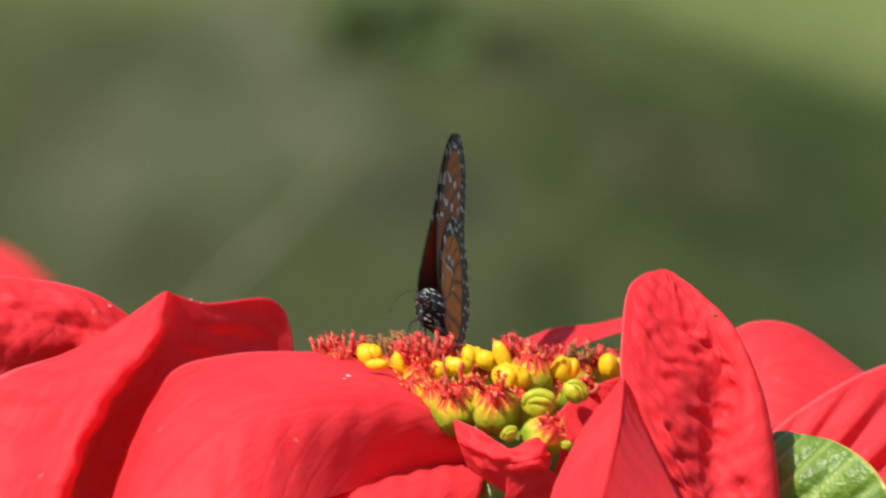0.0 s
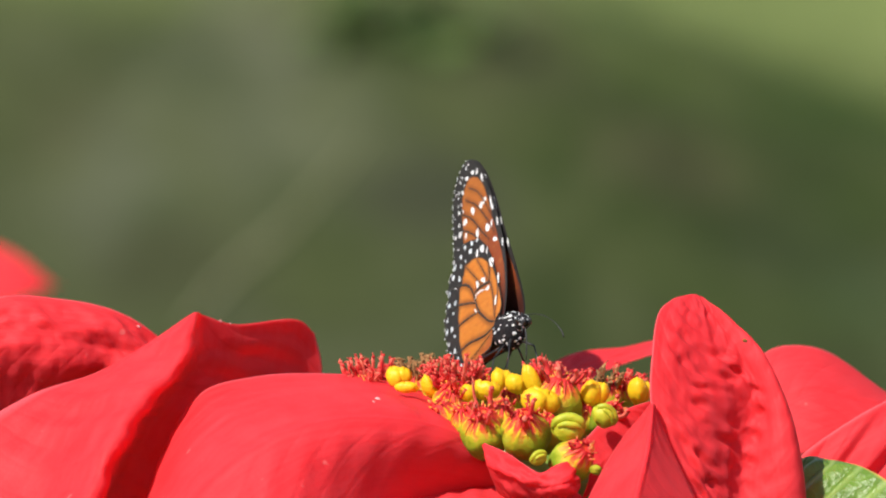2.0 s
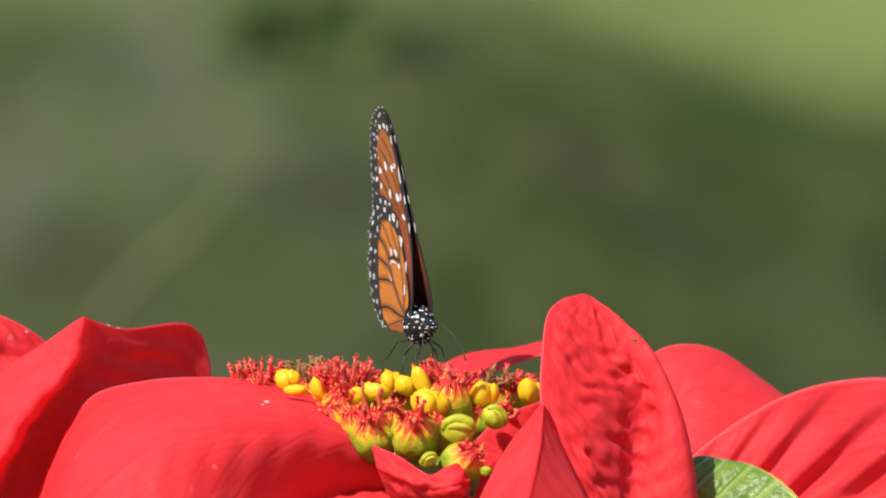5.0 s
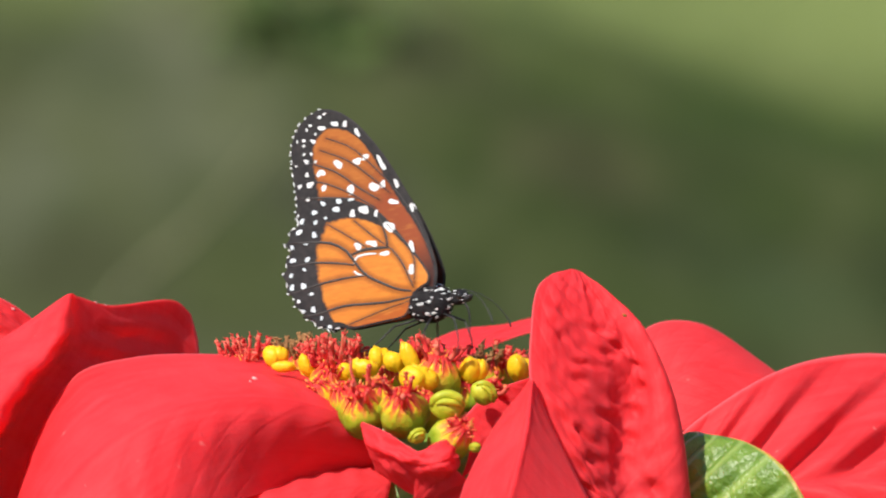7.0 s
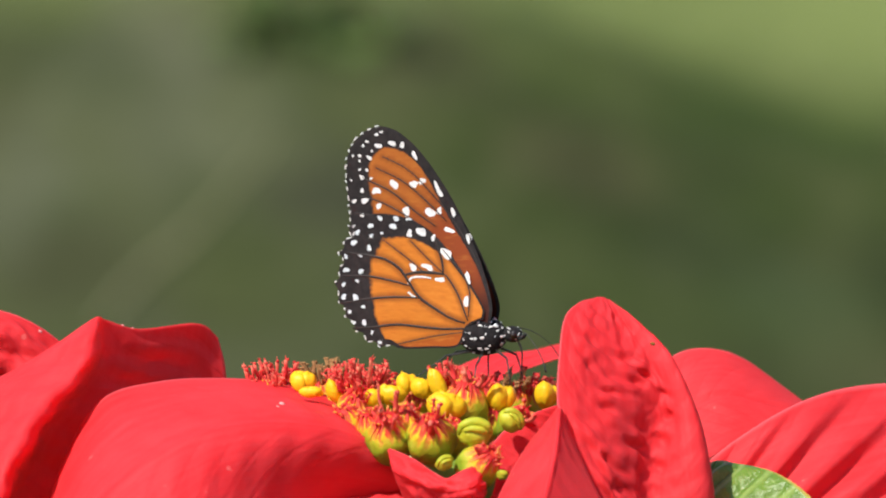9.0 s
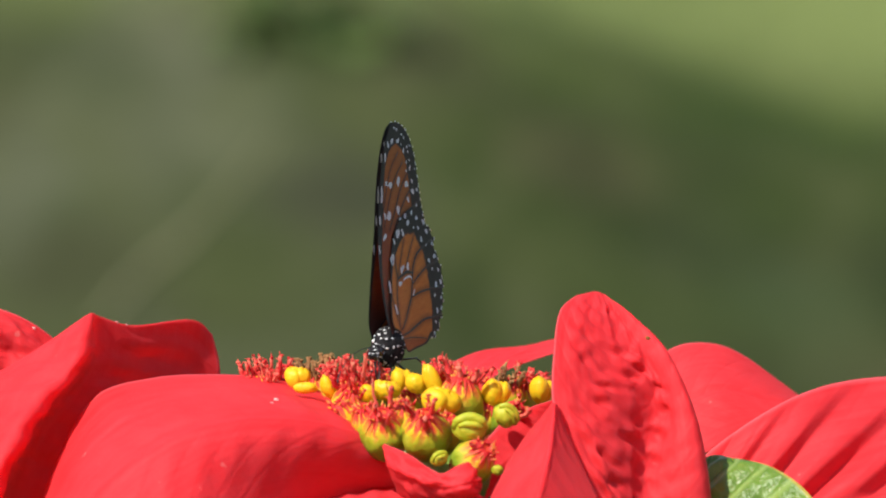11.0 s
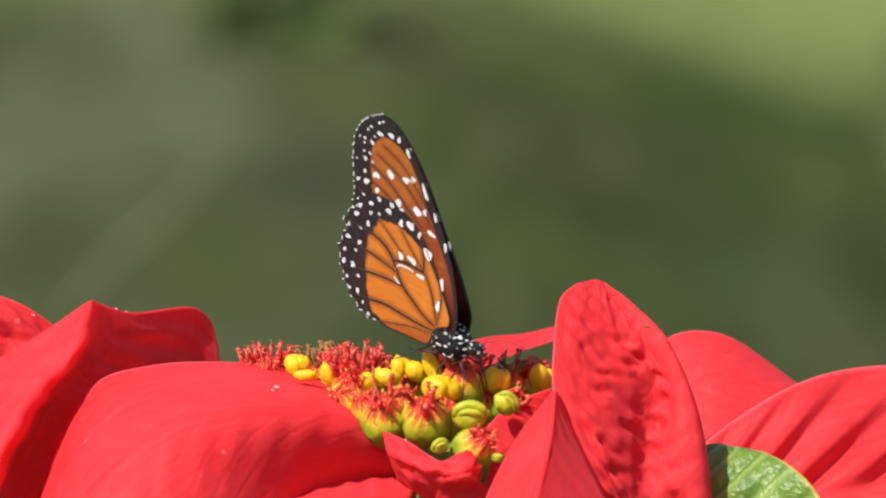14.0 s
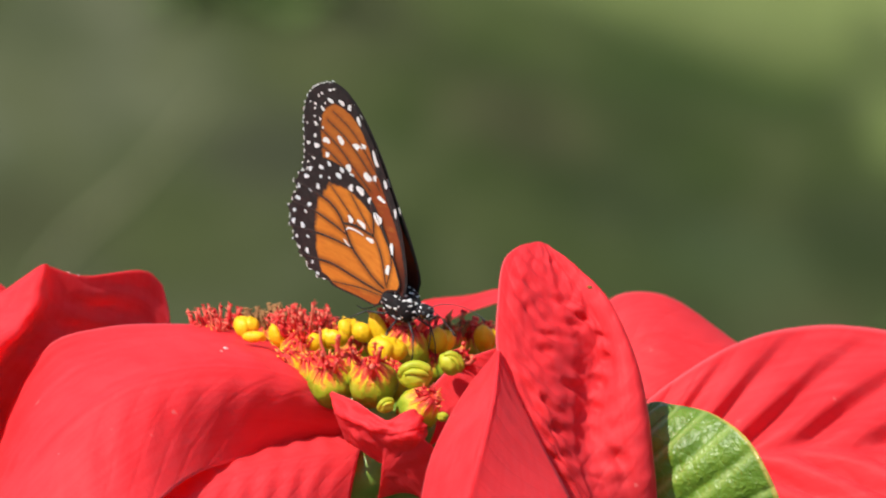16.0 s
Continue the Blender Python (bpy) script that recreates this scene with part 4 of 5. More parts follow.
# outlines and their dark margins, from the root round: x, z, width of the margin
FORE_EDGE = [
    (-1.9, -2.4, 0.6), (-1.3, 1.6, 0.7), (-2.9, 7.8, 1.0), (-5.0, 13.1, 1.6), (-7.8, 18.5, 2.1), (-10.7, 23.9, 2.1), (-14.2, 29.1, 1.7),
    (-17.1, 32.5, 2.1), (-19.2, 34.3, 2.9), (-21.3, 35.6, 3.6), (-24.0, 36.2, 4.2), (-26.5, 35.7, 4.5), (-28.8, 34.1, 4.8), (-30.4, 32.1, 4.8),
    (-31.2, 29.9, 4.9), (-31.5, 27.4, 4.8), (-31.4, 24.1, 4.7), (-31.1, 20.8, 4.9), (-31.0, 18.0, 4.2), (-31.1, 15.1, 3.0), (-25.9, 9.5, 0.5),
    (-16.8, 3.8, 0.4), (-6.6, -0.6, 0.5),
]
HIND_EDGE = [
    (-0.1, -0.8, 0.5), (0.1, 0.9, 0.4), (-0.8, 2.7, 0.4), (-2.6, 5.5, 0.5), (-4.8, 8.4, 0.7), (-7.4, 11.8, 1.2), (-10.0, 14.7, 2.4),
    (-13.0, 16.9, 3.2), (-16.7, 18.4, 3.9), (-21.0, 19.0, 4.9), (-24.8, 18.6, 5.4), (-26.9, 17.1, 5.7), (-28.1, 15.1, 5.9), (-29.9, 13.2, 6.2),
    (-30.7, 11.3, 6.3), (-30.4, 9.6, 5.9), (-31.0, 7.5, 6.4), (-31.7, 5.4, 6.9), (-31.4, 2.8, 7.0), (-30.2, -0.1, 6.2), (-28.7, -2.6, 5.2),
    (-26.8, -4.7, 4.2), (-24.7, -6.3, 2.8), (-22.2, -7.2, 1.5), (-17.4, -7.3, 0.5), (-10.9, -6.9, 0.4), (-5.9, -6.4, 0.4), (-4.3, -4.2, 0.5),
    (-3.3, -2.3, 0.5),
]
FORE_SCALLOP, HIND_SCALLOP = (0.46, 0.79, 40, 0.22), (0.37, 0.80, 26, 0.75)


def outline(edge, n, scallop):
    c = curve([*edge, edge[0]], n + 1)[:-1]
    d = np.roll(c, -1, 0) - np.roll(c, 1, 0)
    nrm = np.stack([-d[:, 1], d[:, 0]], 1)
    nrm /= np.linalg.norm(nrm, axis=1)[:, None]
    k = np.arange(n) / n
    wave = np.where((k > scallop[0]) & (k < scallop[1]), np.abs(np.sin(math.pi * (k - scallop[0]) * scallop[2])), 0)
    c[:, :2] += nrm * (wave * scallop[3])[:, None]
    return c


# half width of each vein, then its line
FORE_VEINS = [
    (0.16, [(-23.6, 30.4), (-18.5, 28.0), (-14.0, 23.7), (-9.6, 18.5), (-5.0, 11.1), (-1.8, 2.5)]),
    (0.17, [(-25.1, 28.2), (-19.4, 25.5), (-14.2, 21.3), (-10.7, 17.9)]),
    (0.20, [(-28.0, 26.2), (-22.0, 23.5), (-17.4, 19.9), (-13.1, 16.9)]),
    (0.18, [(-28.5, 22.6), (-24.6, 21.6), (-19.5, 19.1), (-13.8, 15.3)]),
    (0.22, [(-29.9, 19.2), (-24.4, 18.7), (-17.8, 17.7)]),
]
HIND_VEINS = [
    (0.34, [(-4.0, -1.7), (-6.9, -1.0), (-10.3, 0.7), (-13.8, 2.8), (-15.6, 5.1), (-16.7, 6.8), (-18.1, 8.5), (-20.9, 10.1), (-24.9, 10.8), (-29.5, 11.2)]),
    (0.26, [(-16.1, 5.1), (-18.9, 5.8), (-24.6, 6.7), (-30.2, 6.6)]),
    (0.26, [(-13.6, 2.8), (-18.7, 2.8), (-24.3, 2.3), (-30.6, 1.2)]),
    (0.30, [(-4.0, -2.8), (-9.0, -3.1), (-13.4, -2.9), (-18.9, -2.6), (-23.9, -3.3), (-28.0, -3.6)]),
    (0.24, [(-3.4, -1.2), (-5.6, 3.8), (-7.8, 7.0), (-8.9, 7.8)]),
    (0.40, [(-16.7, 7.2), (-14.1, 7.8), (-11.4, 7.8), (-8.6, 7.6)]),
    (0.15, [(-12.5, 7.6), (-15.4, 9.8), (-17.9, 11.6), (-21.4, 14.0)]),
    (0.15, [(-8.9, 7.9), (-12.2, 10.7), (-15.7, 14.0)]),
    (0.30, [(-8.7, 7.7), (-9.1, 10.5), (-10.5, 14.4)]),
    (0.20, [(-3.3, -0.4), (-3.1, 2.3), (-3.1, 4.6), (-4.5, 7.6), (-7.1, 10.5), (-8.8, 12.4)]),
    (0.14, [(-4.5, -3.5), (-11.0, -4.6), (-19.7, -6.7)]),
]


def wing_y(x, z):
    """How far a closed wing stands off the middle plane: apart over the thorax, together above."""
    return 1.75 * np.clip(1 - z / 19.0, 0, 1) ** 1.3 * (0.3 + 0.7 * np.exp(-((np.minimum(x, 0) / 9.0) ** 2)))


def wing_geo(edge, centre, basal, scallop, veins, thick=0.08, n=260, rings=44):
    rim = outline(edge, n, scallop)
    r = np.linspace(0.03, 1, rings) ** 0.8
    flat = np.array(centre) + r[:, None, None] * (rim[None, :, :2] - np.array(centre))
    g = Geo()
    lie = wing_y(flat[..., 0], flat[..., 1])
    for sgn in (1, -1):
        pts = np.stack([flat[..., 0], lie + sgn * thick / 2 * np.where(r < 0.99, 1, 0.2)[:, None], flat[..., 1]], -1)
        o = g.grid(pts, None, wrap=True, flip=sgn < 0)
        g.fan([o + j for j in range(n)], pts[0].mean(0), flip=sgn > 0)
    q = flat.reshape(-1, 2)
    dist = np.linalg.norm(q[:, None] - rim[None, :, :2], axis=2)
    margin = (dist / np.maximum(rim[None, :, 2], 0.2)).min(1)
    shade = np.array([basal(a, b) for a, b in q])
    one = np.r_[margin, margin.max()]
    two = np.r_[shade, shade[:1]]
    lines = np.concatenate([curve([(x, w, z) for x, z in v], 30) for w, v in veins])
    near = np.array([(np.linalg.norm(lines[:, ::2] - p, axis=1) - 2.5 * (lines[:, 1] - 0.2)).min() for p in q])
    near = np.r_[near, near[:1]]
    g.vals = {"margin": np.r_[one, one], "basal": np.r_[two, two], "vein": np.r_[near, near]}
    return g, rim


def ribbon(line, width):
    """A flat vein that stands a hair proud of both sides of the wing."""
    g = Geo()
    p = curve([(a, 0, b) for a, b in line], 16)
    p[:, 1] = [wing_y(a, b) for a, _, b in p]
    g.tube(p, [width * 0.8, width, width, width * 0.75], 8)
    for i, (x, y, z) in enumerate(g.v):
        mid = wing_y(x, z)
        g.v[i] = (x, mid + (y - mid) * 0.085 / width, z)
    return g


def lens(x, z, a, b, turn=0.0):
    """A flat patch of white scales: its place, half length, half width, turn in degrees."""
    g = Geo()
    wob = random.Random(int(x * 91 + z * 57))
    k, ph = wob.uniform(0.10, 0.26), wob.uniform(0, 6.28)
    c, s = math.cos(radians(turn)), math.sin(radians(turn))
    for sgn in (1, -1):
        rows = []
        for r, lift in ((1.0, 0.046), (0.5, 0.050)):
            ring = []
            for j in range(16):
                w = 2 * math.pi * j / 16
                q = r * (1 + k * math.sin(2 * w + ph) + 0.7 * k * math.sin(3 * w + 2 * ph)) * (1 + 0.14 * math.sin(2 * w) ** 2)
                u, v = 0.93 * a * q * math.cos(w), 0.93 * b * q * math.sin(w)
                px, pz = x + c * u - s * v, z + s * u + c * v
                ring.append((px, wing_y(px, pz) + sgn * lift, pz))
            rows.append(ring)
        o = g.grid(np.array(rows), None, wrap=True, flip=sgn > 0)
        g.fan([o + 16 + j for j in range(16)], (x, wing_y(x, z) + sgn * 0.052, z), flip=sgn > 0)
    return g


def fringe(rim, first, last, step, seed):
    """White dashes between the scallops, along the very edge: place, half length, half width, turn."""
    out, run, n = [], 0.0, len(rim)
    wob = random.Random(seed)
    for i in range(int(first * n), int(last * n)):
        d = (rim[i + 1] - rim[i - 1])[:2]
        run += np.linalg.norm(rim[i + 1][:2] - rim[i][:2])
        if run >= step:
            run = wob.uniform(-0.3, 0.3) * step
            inn = np.array([d[1], -d[0]]) / np.linalg.norm(d)
            p = rim[i][:2] + inn * 0.12
            out.append((p[0], p[1], wob.uniform(0.22, 0.52), 0.13, math.degrees(math.atan2(d[1], d[0]))))
    return out


def fore_shade(a, b):
    """0 in the outer cells, 1 in the brown middle, 2 at the dark root."""
    return 1 - min(1.0, max(0.0, 1.35 - math.hypot(a + 23, b - 27) / 13)) + max(0.0, min(1.0, (9.0 + 0.5 * (a + 4) - b) / 8.0))


def hind_shade(a, b):
    """1 in the brown fold under the last vein."""
    return max(0.0, min(1.0, (-3.3 + 0.21 * (a + 4.5) - b) / 0.7))


FORE_C, HIND_C = (-17.0, 20.0), (-15.5, 5.0)
# x, z, half length, half width and turn of the white spots in the cells
FORE_SPOTS = [
    (-16.9, 30.7, 0.42, 0.94, 35), (-21.4, 25.0, 1.0, 0.74, -35), (-17.3, 25.1, 1.0, 0.58, -20), (-15.5, 25.7, 0.64, 0.66, 0), (-12.2, 24.1, 0.50, 1.54, 28),
    (-19.1, 19.7, 0.74, 1.0, 25), (-14.1, 19.6, 1.15, 0.82, -40), (-12.2, 19.9, 0.62, 0.64, 0), (-9.3, 19.7, 0.36, 1.1, 20), (-10.2, 16.2, 1.1, 0.50, -22),
    (-6.3, 14.6, 0.36, 1.0, 22),
]
HIND_SPOTS = [
    (-15.8, 15.3, 0.66, 0.66, 0), (-13.3, 15.7, 1.0, 0.86, 0), (-10.8, 14.6, 0.46, 0.6, 0), (-8.1, 11.6, 1.2, 0.98, -15), (-12.1, 8.9, 1.1, 0.62, -10),
    (-15.1, 8.7, 0.75, 0.68, 0), (-9.4, 6.5, 1.0, 0.50, 10), (-3.8, 2.5, 0.60, 1.0, 0), (-3.5, 7.1, 0.44, 1.2, 28),
]
# x, z, half length and half width of those in the dark margins
FORE_DOTS = [
    (-24.7, 34.7, 0.44, 0.30), (-23.7, 35.2, 0.44, 0.20), (-26.8, 33.3, 0.44, 0.22), (-27.6, 32.5, 0.30, 0.30), (-24.4, 32.5, 0.88, 0.42), (-21.5, 33.0, 0.75, 0.52),
    (-19.4, 32.7, 0.52, 0.58), (-25.8, 31.5, 0.20, 0.30), (-26.4, 30.1, 0.52, 0.42), (-28.4, 30.5, 0.40, 0.30), (-29.8, 30.5, 0.20, 0.30), (-28.5, 29.5, 0.26, 0.26),
    (-28.5, 27.8, 0.30, 0.26), (-27.0, 27.7, 0.30, 0.30), (-28.1, 26.3, 0.52, 0.42), (-26.2, 26.1, 0.30, 0.30), (-30.4, 25.7, 0.22, 0.22), (-28.2, 23.7, 0.42, 0.42),
    (-25.2, 23.7, 0.80, 0.75), (-27.7, 21.7, 0.75, 0.58), (-29.9, 21.6, 0.46, 0.42), (-24.8, 20.7, 0.52, 0.62), (-28.4, 18.9, 0.42, 0.42),
]
HIND_DOTS = [
    (-27.5, 13.2, 0.64, 0.52), (-24.3, 12.2, 0.54, 0.52), (-29.2, 10.4, 0.42, 0.40), (-26.2, 10.8, 0.42, 0.40), (-29.2, 7.8, 0.64, 0.52), (-26.1, 7.6, 0.52, 0.50),
    (-29.8, 4.9, 0.42, 0.42), (-26.9, 5.7, 0.34, 0.34), (-29.8, 2.5, 0.54, 0.54), (-27.3, 2.4, 0.64, 0.66), (-25.7, 0.7, 0.38, 0.38), (-28.6, -0.4, 0.34, 0.42),
    (-27.7, -2.5, 0.30, 0.36), (-25.6, -2.4, 0.42, 0.70), (-24.0, -4.3, 0.26, 0.46), (-22.4, -6.2, 0.42, 0.40), (-26.7, 15.2, 0.52, 0.50), (-23.9, 16.6, 0.58, 0.48),
    (-23.8, 14.6, 0.44, 0.38), (-21.9, 18.1, 0.52, 0.46), (-21.6, 15.2, 0.30, 0.30), (-19.2, 16.6, 0.75, 0.58), (-18.5, 18.1, 0.62, 0.50), (-15.9, 18.1, 0.52, 0.30),
]
HIND_WHITE = [[(-16.2, 5.4), (-15.5, 6.6), (-13.2, 6.9), (-11.3, 6.7)], [(-16.3, 3.9), (-15.4, 3.2), (-14.7, 2.9)]]


def build_wing(name, side):
    """side: 1 left, -1 right. The mesh turns about its root."""
    fore = name == "forewing"

    def seat(g):
        g.v = [(x, side * y, z) for x, y, z in g.v]
        if side < 0:
            g.f = [f[::-1] for f in g.f]
        return g

    if fore:
        geo, rim = wing_geo(FORE_EDGE, FORE_C, fore_shade, FORE_SCALLOP, FORE_VEINS)
        veins, spots = FORE_VEINS, FORE_SPOTS + FORE_DOTS + fringe(rim, 0.44, 0.79, 1.35, 4)
    else:
        geo, rim = wing_geo(HIND_EDGE, HIND_C, hind_shade, HIND_SCALLOP, HIND_VEINS)
        veins, spots = HIND_VEINS, HIND_SPOTS + HIND_DOTS + fringe(rim, 0.39, 0.79, 1.7, 5)
    w = part(name, seat(geo), FORE if fore else HIND, butterfly, "brownish orange wing with black border and white spots" if fore else "orange wing with black veins and white-dotted border")
    for width, line in veins:
        part("wing_vein", seat(ribbon(line, width)), VEIN, w, "black vein")
    for spot in spots:
        bluish = not fore and spot in HIND_DOTS
        part("white_spot", seat(lens(*spot)), BLUISH if bluish else WHITE, w)
    if not fore:
        for line in HIND_WHITE:
            part("white_streak", seat(ribbon(line, 0.26)), WHITE, w)
    return w


wings = [(side, kind, build_wing(kind + "wing", side)) for side in (1, -1) for kind in ("fore", "hind")]


antennae = []


def build_body():
    g = Geo()
    g.ball((-0.3, 0, 0.1), (4.9, 2.9, 3.9), Euler((0, 0.08, 0)).to_matrix(), 28, 20, lambda th, h: 1 + 0.04 * math.sin(5 * th + 3 * h))
    thorax = part("thorax", g, BODY, butterfly, "black thorax with white dots")
    g = Geo()
    rnd = random.Random(5)
    for i in range(96):
        h = 1 - 2 * (i + 0.5) / 96 + rnd.uniform(-0.03, 0.03)
        th = i * 2.39996 + rnd.uniform(-0.25, 0.25)
        q = math.sqrt(max(0.0, 1 - h * h))
        n = Vector((h, q * math.cos(th), q * math.sin(th)))
        p = Vector((n.x * 4.88 - 0.3, n.y * 2.88, n.z * 3.88 + 0.1))
        size = rnd.uniform(0.26, 0.58)
        g.ball(p, (size, size * rnd.uniform(0.4, 0.8), 0.09), Vector((n.x / 4.7, n.y / 2.8, n.z / 3.7)).to_track_quat("Z", "Y").to_matrix() @ Euler((0, 0, rnd.uniform(-0.6, 0.6))).to_matrix(), 9, 4,
               lambda w, z: 1 + 0.2 * math.sin(3 * w + size * 40))
    part("white_dot", g, WHITE, thorax, "white dots of scales")
    g = Geo()
    g.ball((5.9, 0, 0.4), (2.0, 1.55, 1.6), None, 20, 14)
    head = part("head", g, BODY, butterfly, "black head with white dots")
    for s in (1, -1):
        g = Geo()
        g.ball((6.5, s * 1.0, 0.5), (0.85, 0.68, 0.95), None, 14, 10)
        part("eye", g, EYE_BLACK, head, "glossy dark eye")
        g = Geo()
        g.tube([(7.0, s * 0.45, -0.5), (8.0, s * 0.5, -0.2), (8.7, s * 0.45, 0.6)], [0.35, 0.42, 0.12], 7)
        part("palp", g, BLACK, head)
        g = Geo()
        g.tube(curve([(0, 0, 0), (2.5, s * 1.3, -0.9), (5.1, s * 2.7, -3.1), (7.1, s * 3.7, -6.3), (7.5, s * 3.9, -7.9)], 20), [0.09, 0.075, 0.075, 0.09, 0.19], 6)
        antennae.append((s, part("antenna", g, BLACK, head, "thin black clubbed antenna", at=pose(6.9 * MM, s * 0.5 * MM, 1.7 * MM))))
    g = Geo()
    for i in range(30):
        th, h = rnd.uniform(0, 6.28), rnd.uniform(-0.9, 0.9)
        q = math.sqrt(1 - h * h)
        n = Vector((q * math.cos(th), q * math.sin(th), h))
        g.ball(Vector((n.x * 1.97 + 5.9, n.y * 1.52, n.z * 1.57 + 0.4)), (0.30, 0.15, 0.07), n.to_track_quat("Z", "Y").to_matrix(), 7, 4)
    part("white_dot", g, WHITE, head, "white dots of scales")
    g = Geo()
    g.tube(curve([(7.0, 0, -0.8), (7.8, 0, -3.0), (7.4, 0.2, -7.6)], 10), [0.2, 0.16, 0.1], 6)
    part("proboscis", g, BLACK, head)
    g = Geo()
    p = curve([(-3.4, 0, 0.6), (-8, 0, 0.3), (-14, 0, -0.2), (-18, 0, -0.6)], 40)
    rad = [1.0 * (math.sin(math.pi * (0.16 + 0.78 * i / 39)) ** 0.6) * (1 + 0.07 * math.cos(i * math.pi / 2.6)) for i in range(40)]
    g.tube(p, rad, 14)
    part("abdomen", g, BODY, butterfly, "dark segmented abdomen")
    # walking legs: hip, knee, ankle, foot
    for s in (1, -1):
        for name, pts in (
            ("middle_leg", [(0.3, 1.4, -3.0), (-0.6, 3.2, -5.6), (-0.8, 3.8, -9.0), (-0.2, 4.2, -12.6)]),
            ("hind_leg", [(-2.2, 1.3, -3.0), (-7.1, 2.6, -3.9), (-10.2, 3.0, -6.3), (-12.8, 3.2, -7.9), (-14.6, 3.4, -7.9)]),
            ("front_leg", [(2.6, 1.0, -2.4), (5.6, 2.6, -4.0), (6.4, 3.2, -7.4), (6.4, 3.8, -12.0)]),
        ):
            g = Geo()
            q = [(x, s * y, z) for x, y, z in pts]
            g.tube(q[:2] + q[1:2], [0.23, 0.17], 6)
            g.tube(q[1:], [0.17, 0.13, 0.09], 6)
            g.ball(q[1], (0.17, 0.17, 0.17), None, 8, 5)
            part("leg", g, BLACK, butterfly)


build_body()


# ---------------------------------------------------------------- what moves
# the plant sways in the wind: seconds, mm to the side, away and up, and degrees of roll
SWAY = [
    (0, 0.44, 18.6, 0.08, 0.15),
    (0.5, 7.42, 18.5, -6.03, 0.70),
    (1, 1.41, 19.5, -1.02, 0.12),
    (1.5, 4.35, 19.3, -2.67, 0.37),
    (2, 6.31, 18.1, -4.57, 0.54),
    (2.3, 2.80, 21.6, -1.50, 0.25),
    (2.5, 1.79, 23.1, -0.90, 0.17),
    (3, -0.69, 20.9, -1.73, 0.14),
    (3.5, 4.50, 20.4, -3.16, 0.32),
    (4, 5.99, 22.5, -4.51, 0.34),
    (4.2, 4.57, 20.6, -4.36, 0.25),
    (6.3, 0.91, 0.8, -0.39, -0.04),
    (6.5, -0.77, -0.1, 1.33, -0.25),
    (7, 0.00, -0.0, 0.00, -0.00),
    (7.5, 4.70, -0.6, -3.30, 0.34),
    (8, 1.68, -1.2, -1.30, 0.12),
    (8.5, 0.51, -2.0, -1.01, 0.04),
    (9, 5.50, -0.5, -4.94, 0.50),
    (11.3, 4.34, -5.3, -4.11, 0.26),
    (11.5, 5.22, -3.8, -5.03, 0.31),
    (12, 6.86, -2.4, -6.02, 0.42),
    (12.5, 7.14, -2.4, -6.02, 0.42),
    (13, 6.75, -4.5, -5.76, 0.39),
    (13.5, 9.80, -2.9, -5.94, 0.39),
    (14, 9.89, -4.1, -4.55, 0.41),
    (14.5, 9.22, -7.1, -3.80, 0.39),
    (15, 8.46, 8.6, -2.96, 0.40),
    (15.5, 9.82, 19.9, -3.84, 0.42),
    (16, 5.97, 30.7, -2.91, 0.24),
]
# the flower behind it: seconds, mm to the side and up
SECOND = [
    (0, -209, -20),
    (1, -210, -20),
    (2, -209, -20),
    (2.5, -211, -18.5),
    (3, -221, -25),
    (8, -221, -25),
    (16, -221, -25),
]
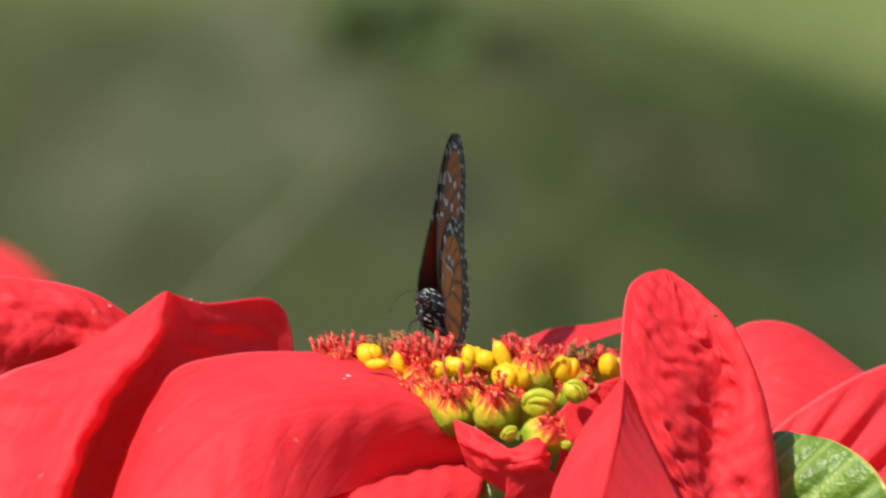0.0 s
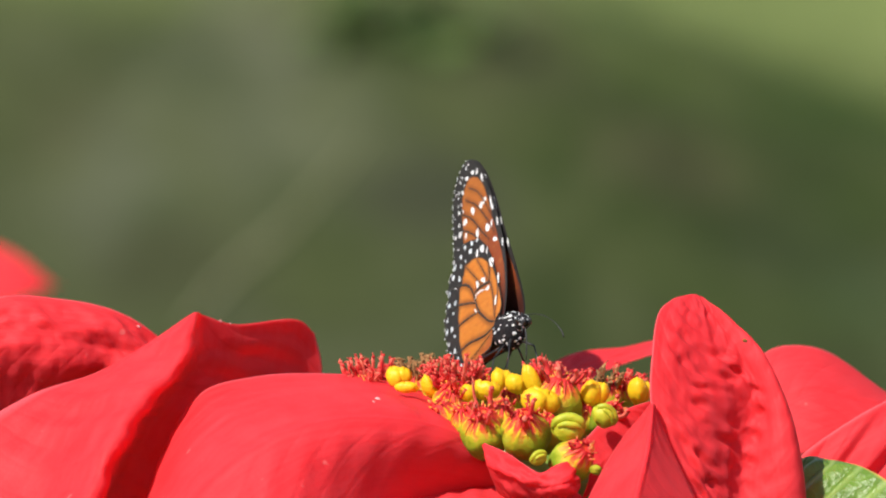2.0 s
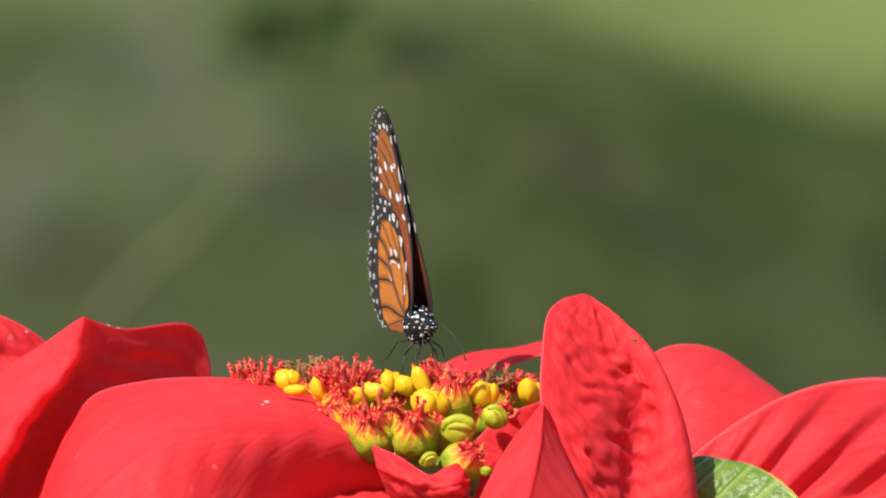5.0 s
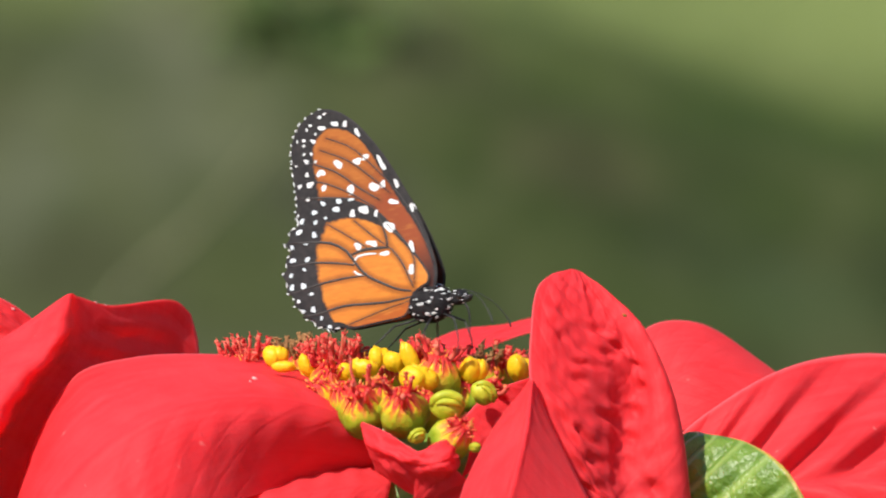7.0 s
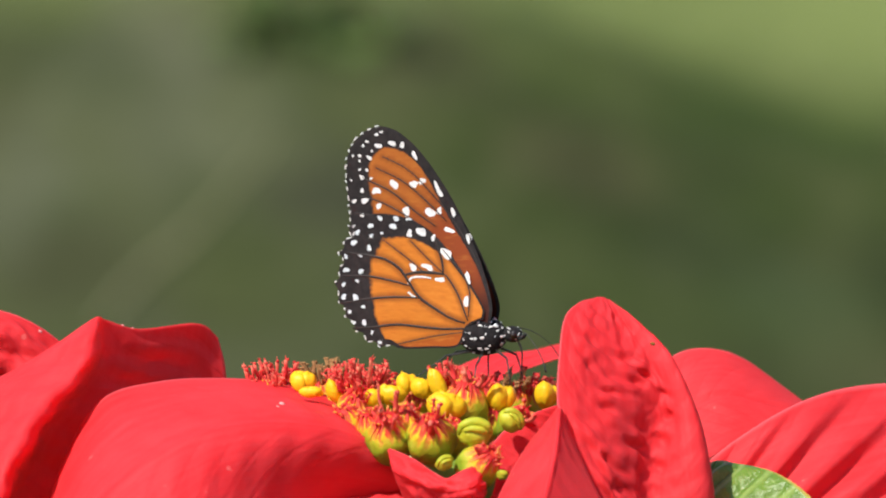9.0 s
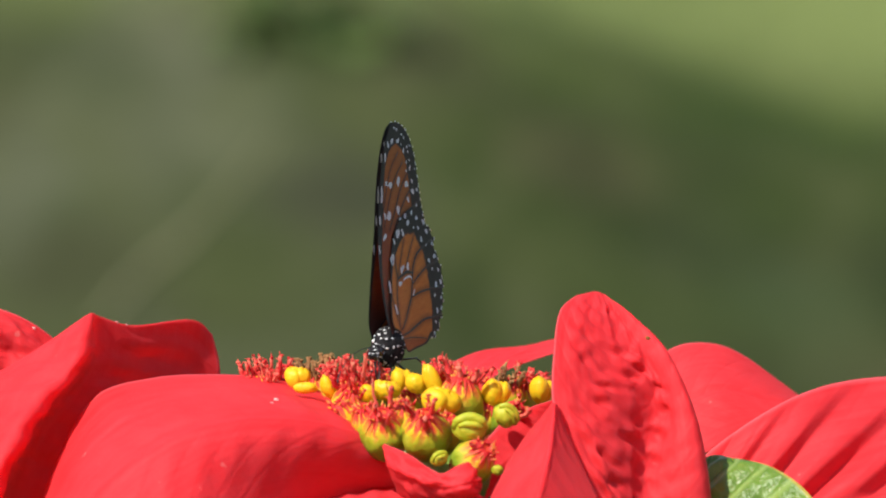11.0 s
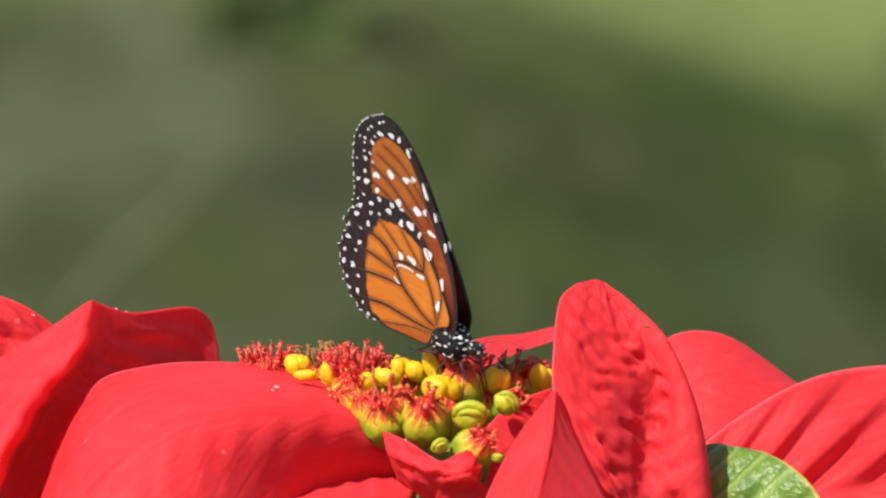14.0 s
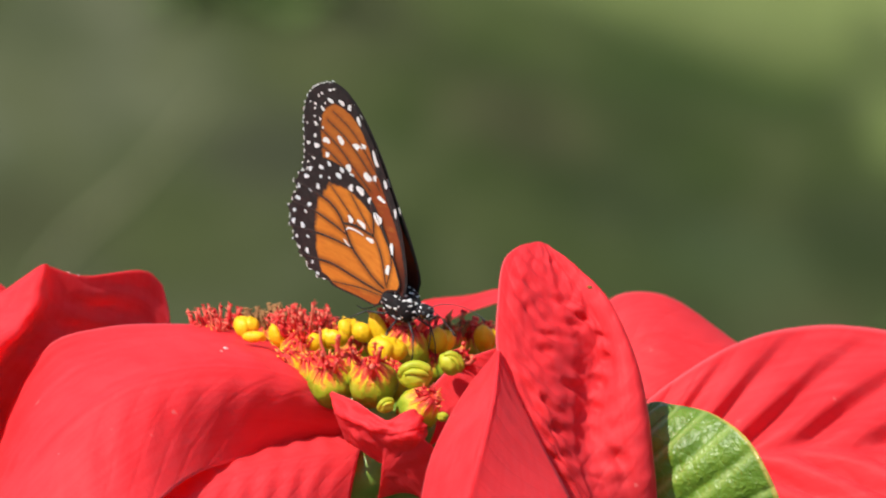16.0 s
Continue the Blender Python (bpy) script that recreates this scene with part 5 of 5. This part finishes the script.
# the butterfly: seconds, mm to the side, away and up in the head's frame; heading, nose down, roll
FLIGHT = [
    (0, -20.31, 20.6, -11.79, -102.5, -14.5, 2.0),
    (0.5, -10.86, 20.5, -16.58, -82.5, -18.0, -5.0),
    (0.7, -12.02, 20.9, -16.02, -92.0, -15.0, 0.0),
    (0.9, -12.69, 21.3, -18.14, -94.0, -16.0, 0.0),
    (1, -13.58, 21.5, -14.69, -90.0, -14.0, 0.0),
    (1.2, -11.80, 21.4, -14.14, -86.0, -14.0, -4.0),
    (1.5, -7.63, 21.3, -15.40, -71.6, -16.5, -10.8),
    (2, -4.50, 18.1, -16.15, -65.3, -14.4, -6.5),
    (2.3, -9.70, 21.6, -13.60, -66.0, -14.5, -0.9),
    (2.5, -10.57, 23.1, -13.0, -66.3, -14.5, 0.8),
    (2.7, -11.20, 22.2, -12.40, -67.2, -11.0, 2.6),
    (3, -10.77, 20.9, -12.55, -68.6, -7.5, 1.1),
    (3.5, -3.86, 20.4, -13.20, -59.8, -6.8, 0.6),
    (4, -1.69, 22.5, -14.96, -65.1, -4.4, 3.4),
    (4.2, -2.72, 20.6, -15.13, -74.3, 2.9, 3.0),
    (5.2, -4.00, 6.0, -15.04, -71.7, 6.5, 4.8),
    (6.3, -6.53, -7.2, -14.76, -65.6, 9.9, 7.2),
    (6.5, -8.13, -8.1, -12.37, -65.5, 10.2, 7.1),
    (6.7, -7.60, -8.1, -11.88, -57.2, 6.2, 3.1),
    (7, -2.24, -8.0, -10.48, -23.4, -7.8, -5.9),
    (7.5, 5.59, -8.6, -15.22, -20.4, -0.9, -2.7),
    (8, 3.06, -9.2, -12.91, -0.5, 4.3, 8.1),
    (8.5, 2.36, -10.0, -13.02, 2.2, 7.0, 9.7),
    (9, 7.98, -8.5, -16.49, -21.9, 1.6, 7.9),
    (9.2, 7.56, -8.9, -17.41, -30.0, 8.2, 11.2),
    (10.2, -1.55, -9.0, -18.23, -74.6, 10.2, 8.6),
    (11.3, -11.82, -9.3, -20.18, -116.0, 12.3, 4.6),
    (11.4, -10.35, -8.6, -20.37, -111.7, 9.9, 3.6),
    (11.5, -3.98, -9.8, -19.08, -96.5, 8.0, -0.3),
    (11.6, -0.54, -24.5, -19.20, -84.0, 6.0, 2.0),
    (11.7, 1.22, -28.3, -20.57, -62.8, 8.7, 3.5),
    (12, 1.75, -27.4, -21.33, -58.1, 12.1, 7.9),
    (12.3, 2.48, -29.4, -22.20, -39.1, 14.6, 11.4),
    (12.5, 2.11, -29.4, -22.37, -41.7, 16.3, 13.9),
    (13, 3.83, -31.5, -21.75, -38.3, 20.1, 19.6),
    (13.5, 7.48, -29.9, -21.52, -39.7, 18.9, 16.7),
    (14, 7.33, -31.1, -20.25, -40.5, 19.4, 16.3),
    (14.5, 6.97, -34.1, -19.52, -40.6, 21.3, 17.9),
    (15, 6.23, -18.0, -19.08, -37.9, 24.0, 20.7),
    (15.5, 7.77, -6.5, -19.64, -38.5, 21.1, 18.0),
    (16, 4.20, 4.0, -18.73, -38.4, 21.2, 18.9),
]
# its wings: seconds, degrees that the left and the right pair stand open, and by which the forewings lean forward
FLAP = [
    (0, 0, 0, 1),
    (0.5, 0, 0, 1),
    (0.6, 12, 14, 1),
    (0.7, 33, 32, 1),
    (0.8, 60, 44, 1),
    (0.9, 78, 52, 1),
    (1, 50, 37, 1),
    (1.1, 6, 5, 1),
    (1.2, 0, 0, 1),
    (1.5, 0, 0, 0),
    (2, 0, 0, -0.5),
    (2.5, 0, 0, 1.5),
    (3, 0, 0, 2.6),
    (3.5, 0, 0, 2.4),
    (4.1, 0, 0, 0.7),
    (6.5, 0, 0, 0.8),
    (7.5, 0, 0, 0.9),
    (8, 0, 0, 0),
    (9.2, 0, 0, -0.8),
    (11.3, 0, 0, 0.3),
    (11.4, 3, 6, 1),
    (11.5, 7, 33, 2),
    (11.6, 12, 24, 4),
    (11.7, 4, 8, 6),
    (11.8, 0, 0, 7),
    (12.2, 0, 0, 7),
    (12.3, 8, 20, 4),
    (12.4, 18, 22, 2),
    (12.5, 13, 0, -0.5),
    (12.6, 0, 0, -1),
    (13, 0, 0, -1.4),
    (14, 0, 0, -2.6),
    (16, 0, 0, -2.5),
]


# how far the antennae are raised: seconds, degrees
RAISED = [(0, 12), (4.2, 8), (7, 0), (9.2, 0), (11.5, 30), (13, 44), (16, 46)]


def motions():
    walk(plant, [(t, HEAD @ pose(x * MM, y * MM, z * MM, 0, r, 0)) for t, x, y, z, r in SWAY])
    walk(second, [(t, HEAD @ pose(x * MM, 1.0, z * MM)) for t, x, z in SECOND])
    walk(butterfly, [(t, HEAD @ pose(x * MM, y * MM, z * MM, 0, 0, head) @ pose(0, 0, 0, roll, nose, 0)) for t, x, y, z, head, nose, roll in FLIGHT])
    for side, kind, wing in wings:
        root = FORE_ROOT if kind == "fore" else HIND_ROOT
        rows = []
        for t, left, right, lean in FLAP:
            a = left if side > 0 else right
            rows.append((t, pose(root[0] * MM, side * (0.40 if kind == "fore" else 0.65) * MM, root[1] * MM, -side * a, lean if kind == "fore" else 0)))
        walk(wing, rows)
    for s, antenna in antennae:
        walk(antenna, [(t, pose(6.9 * MM, s * 0.5 * MM, 1.7 * MM, 0, -up, 0)) for t, up in RAISED])


motions()
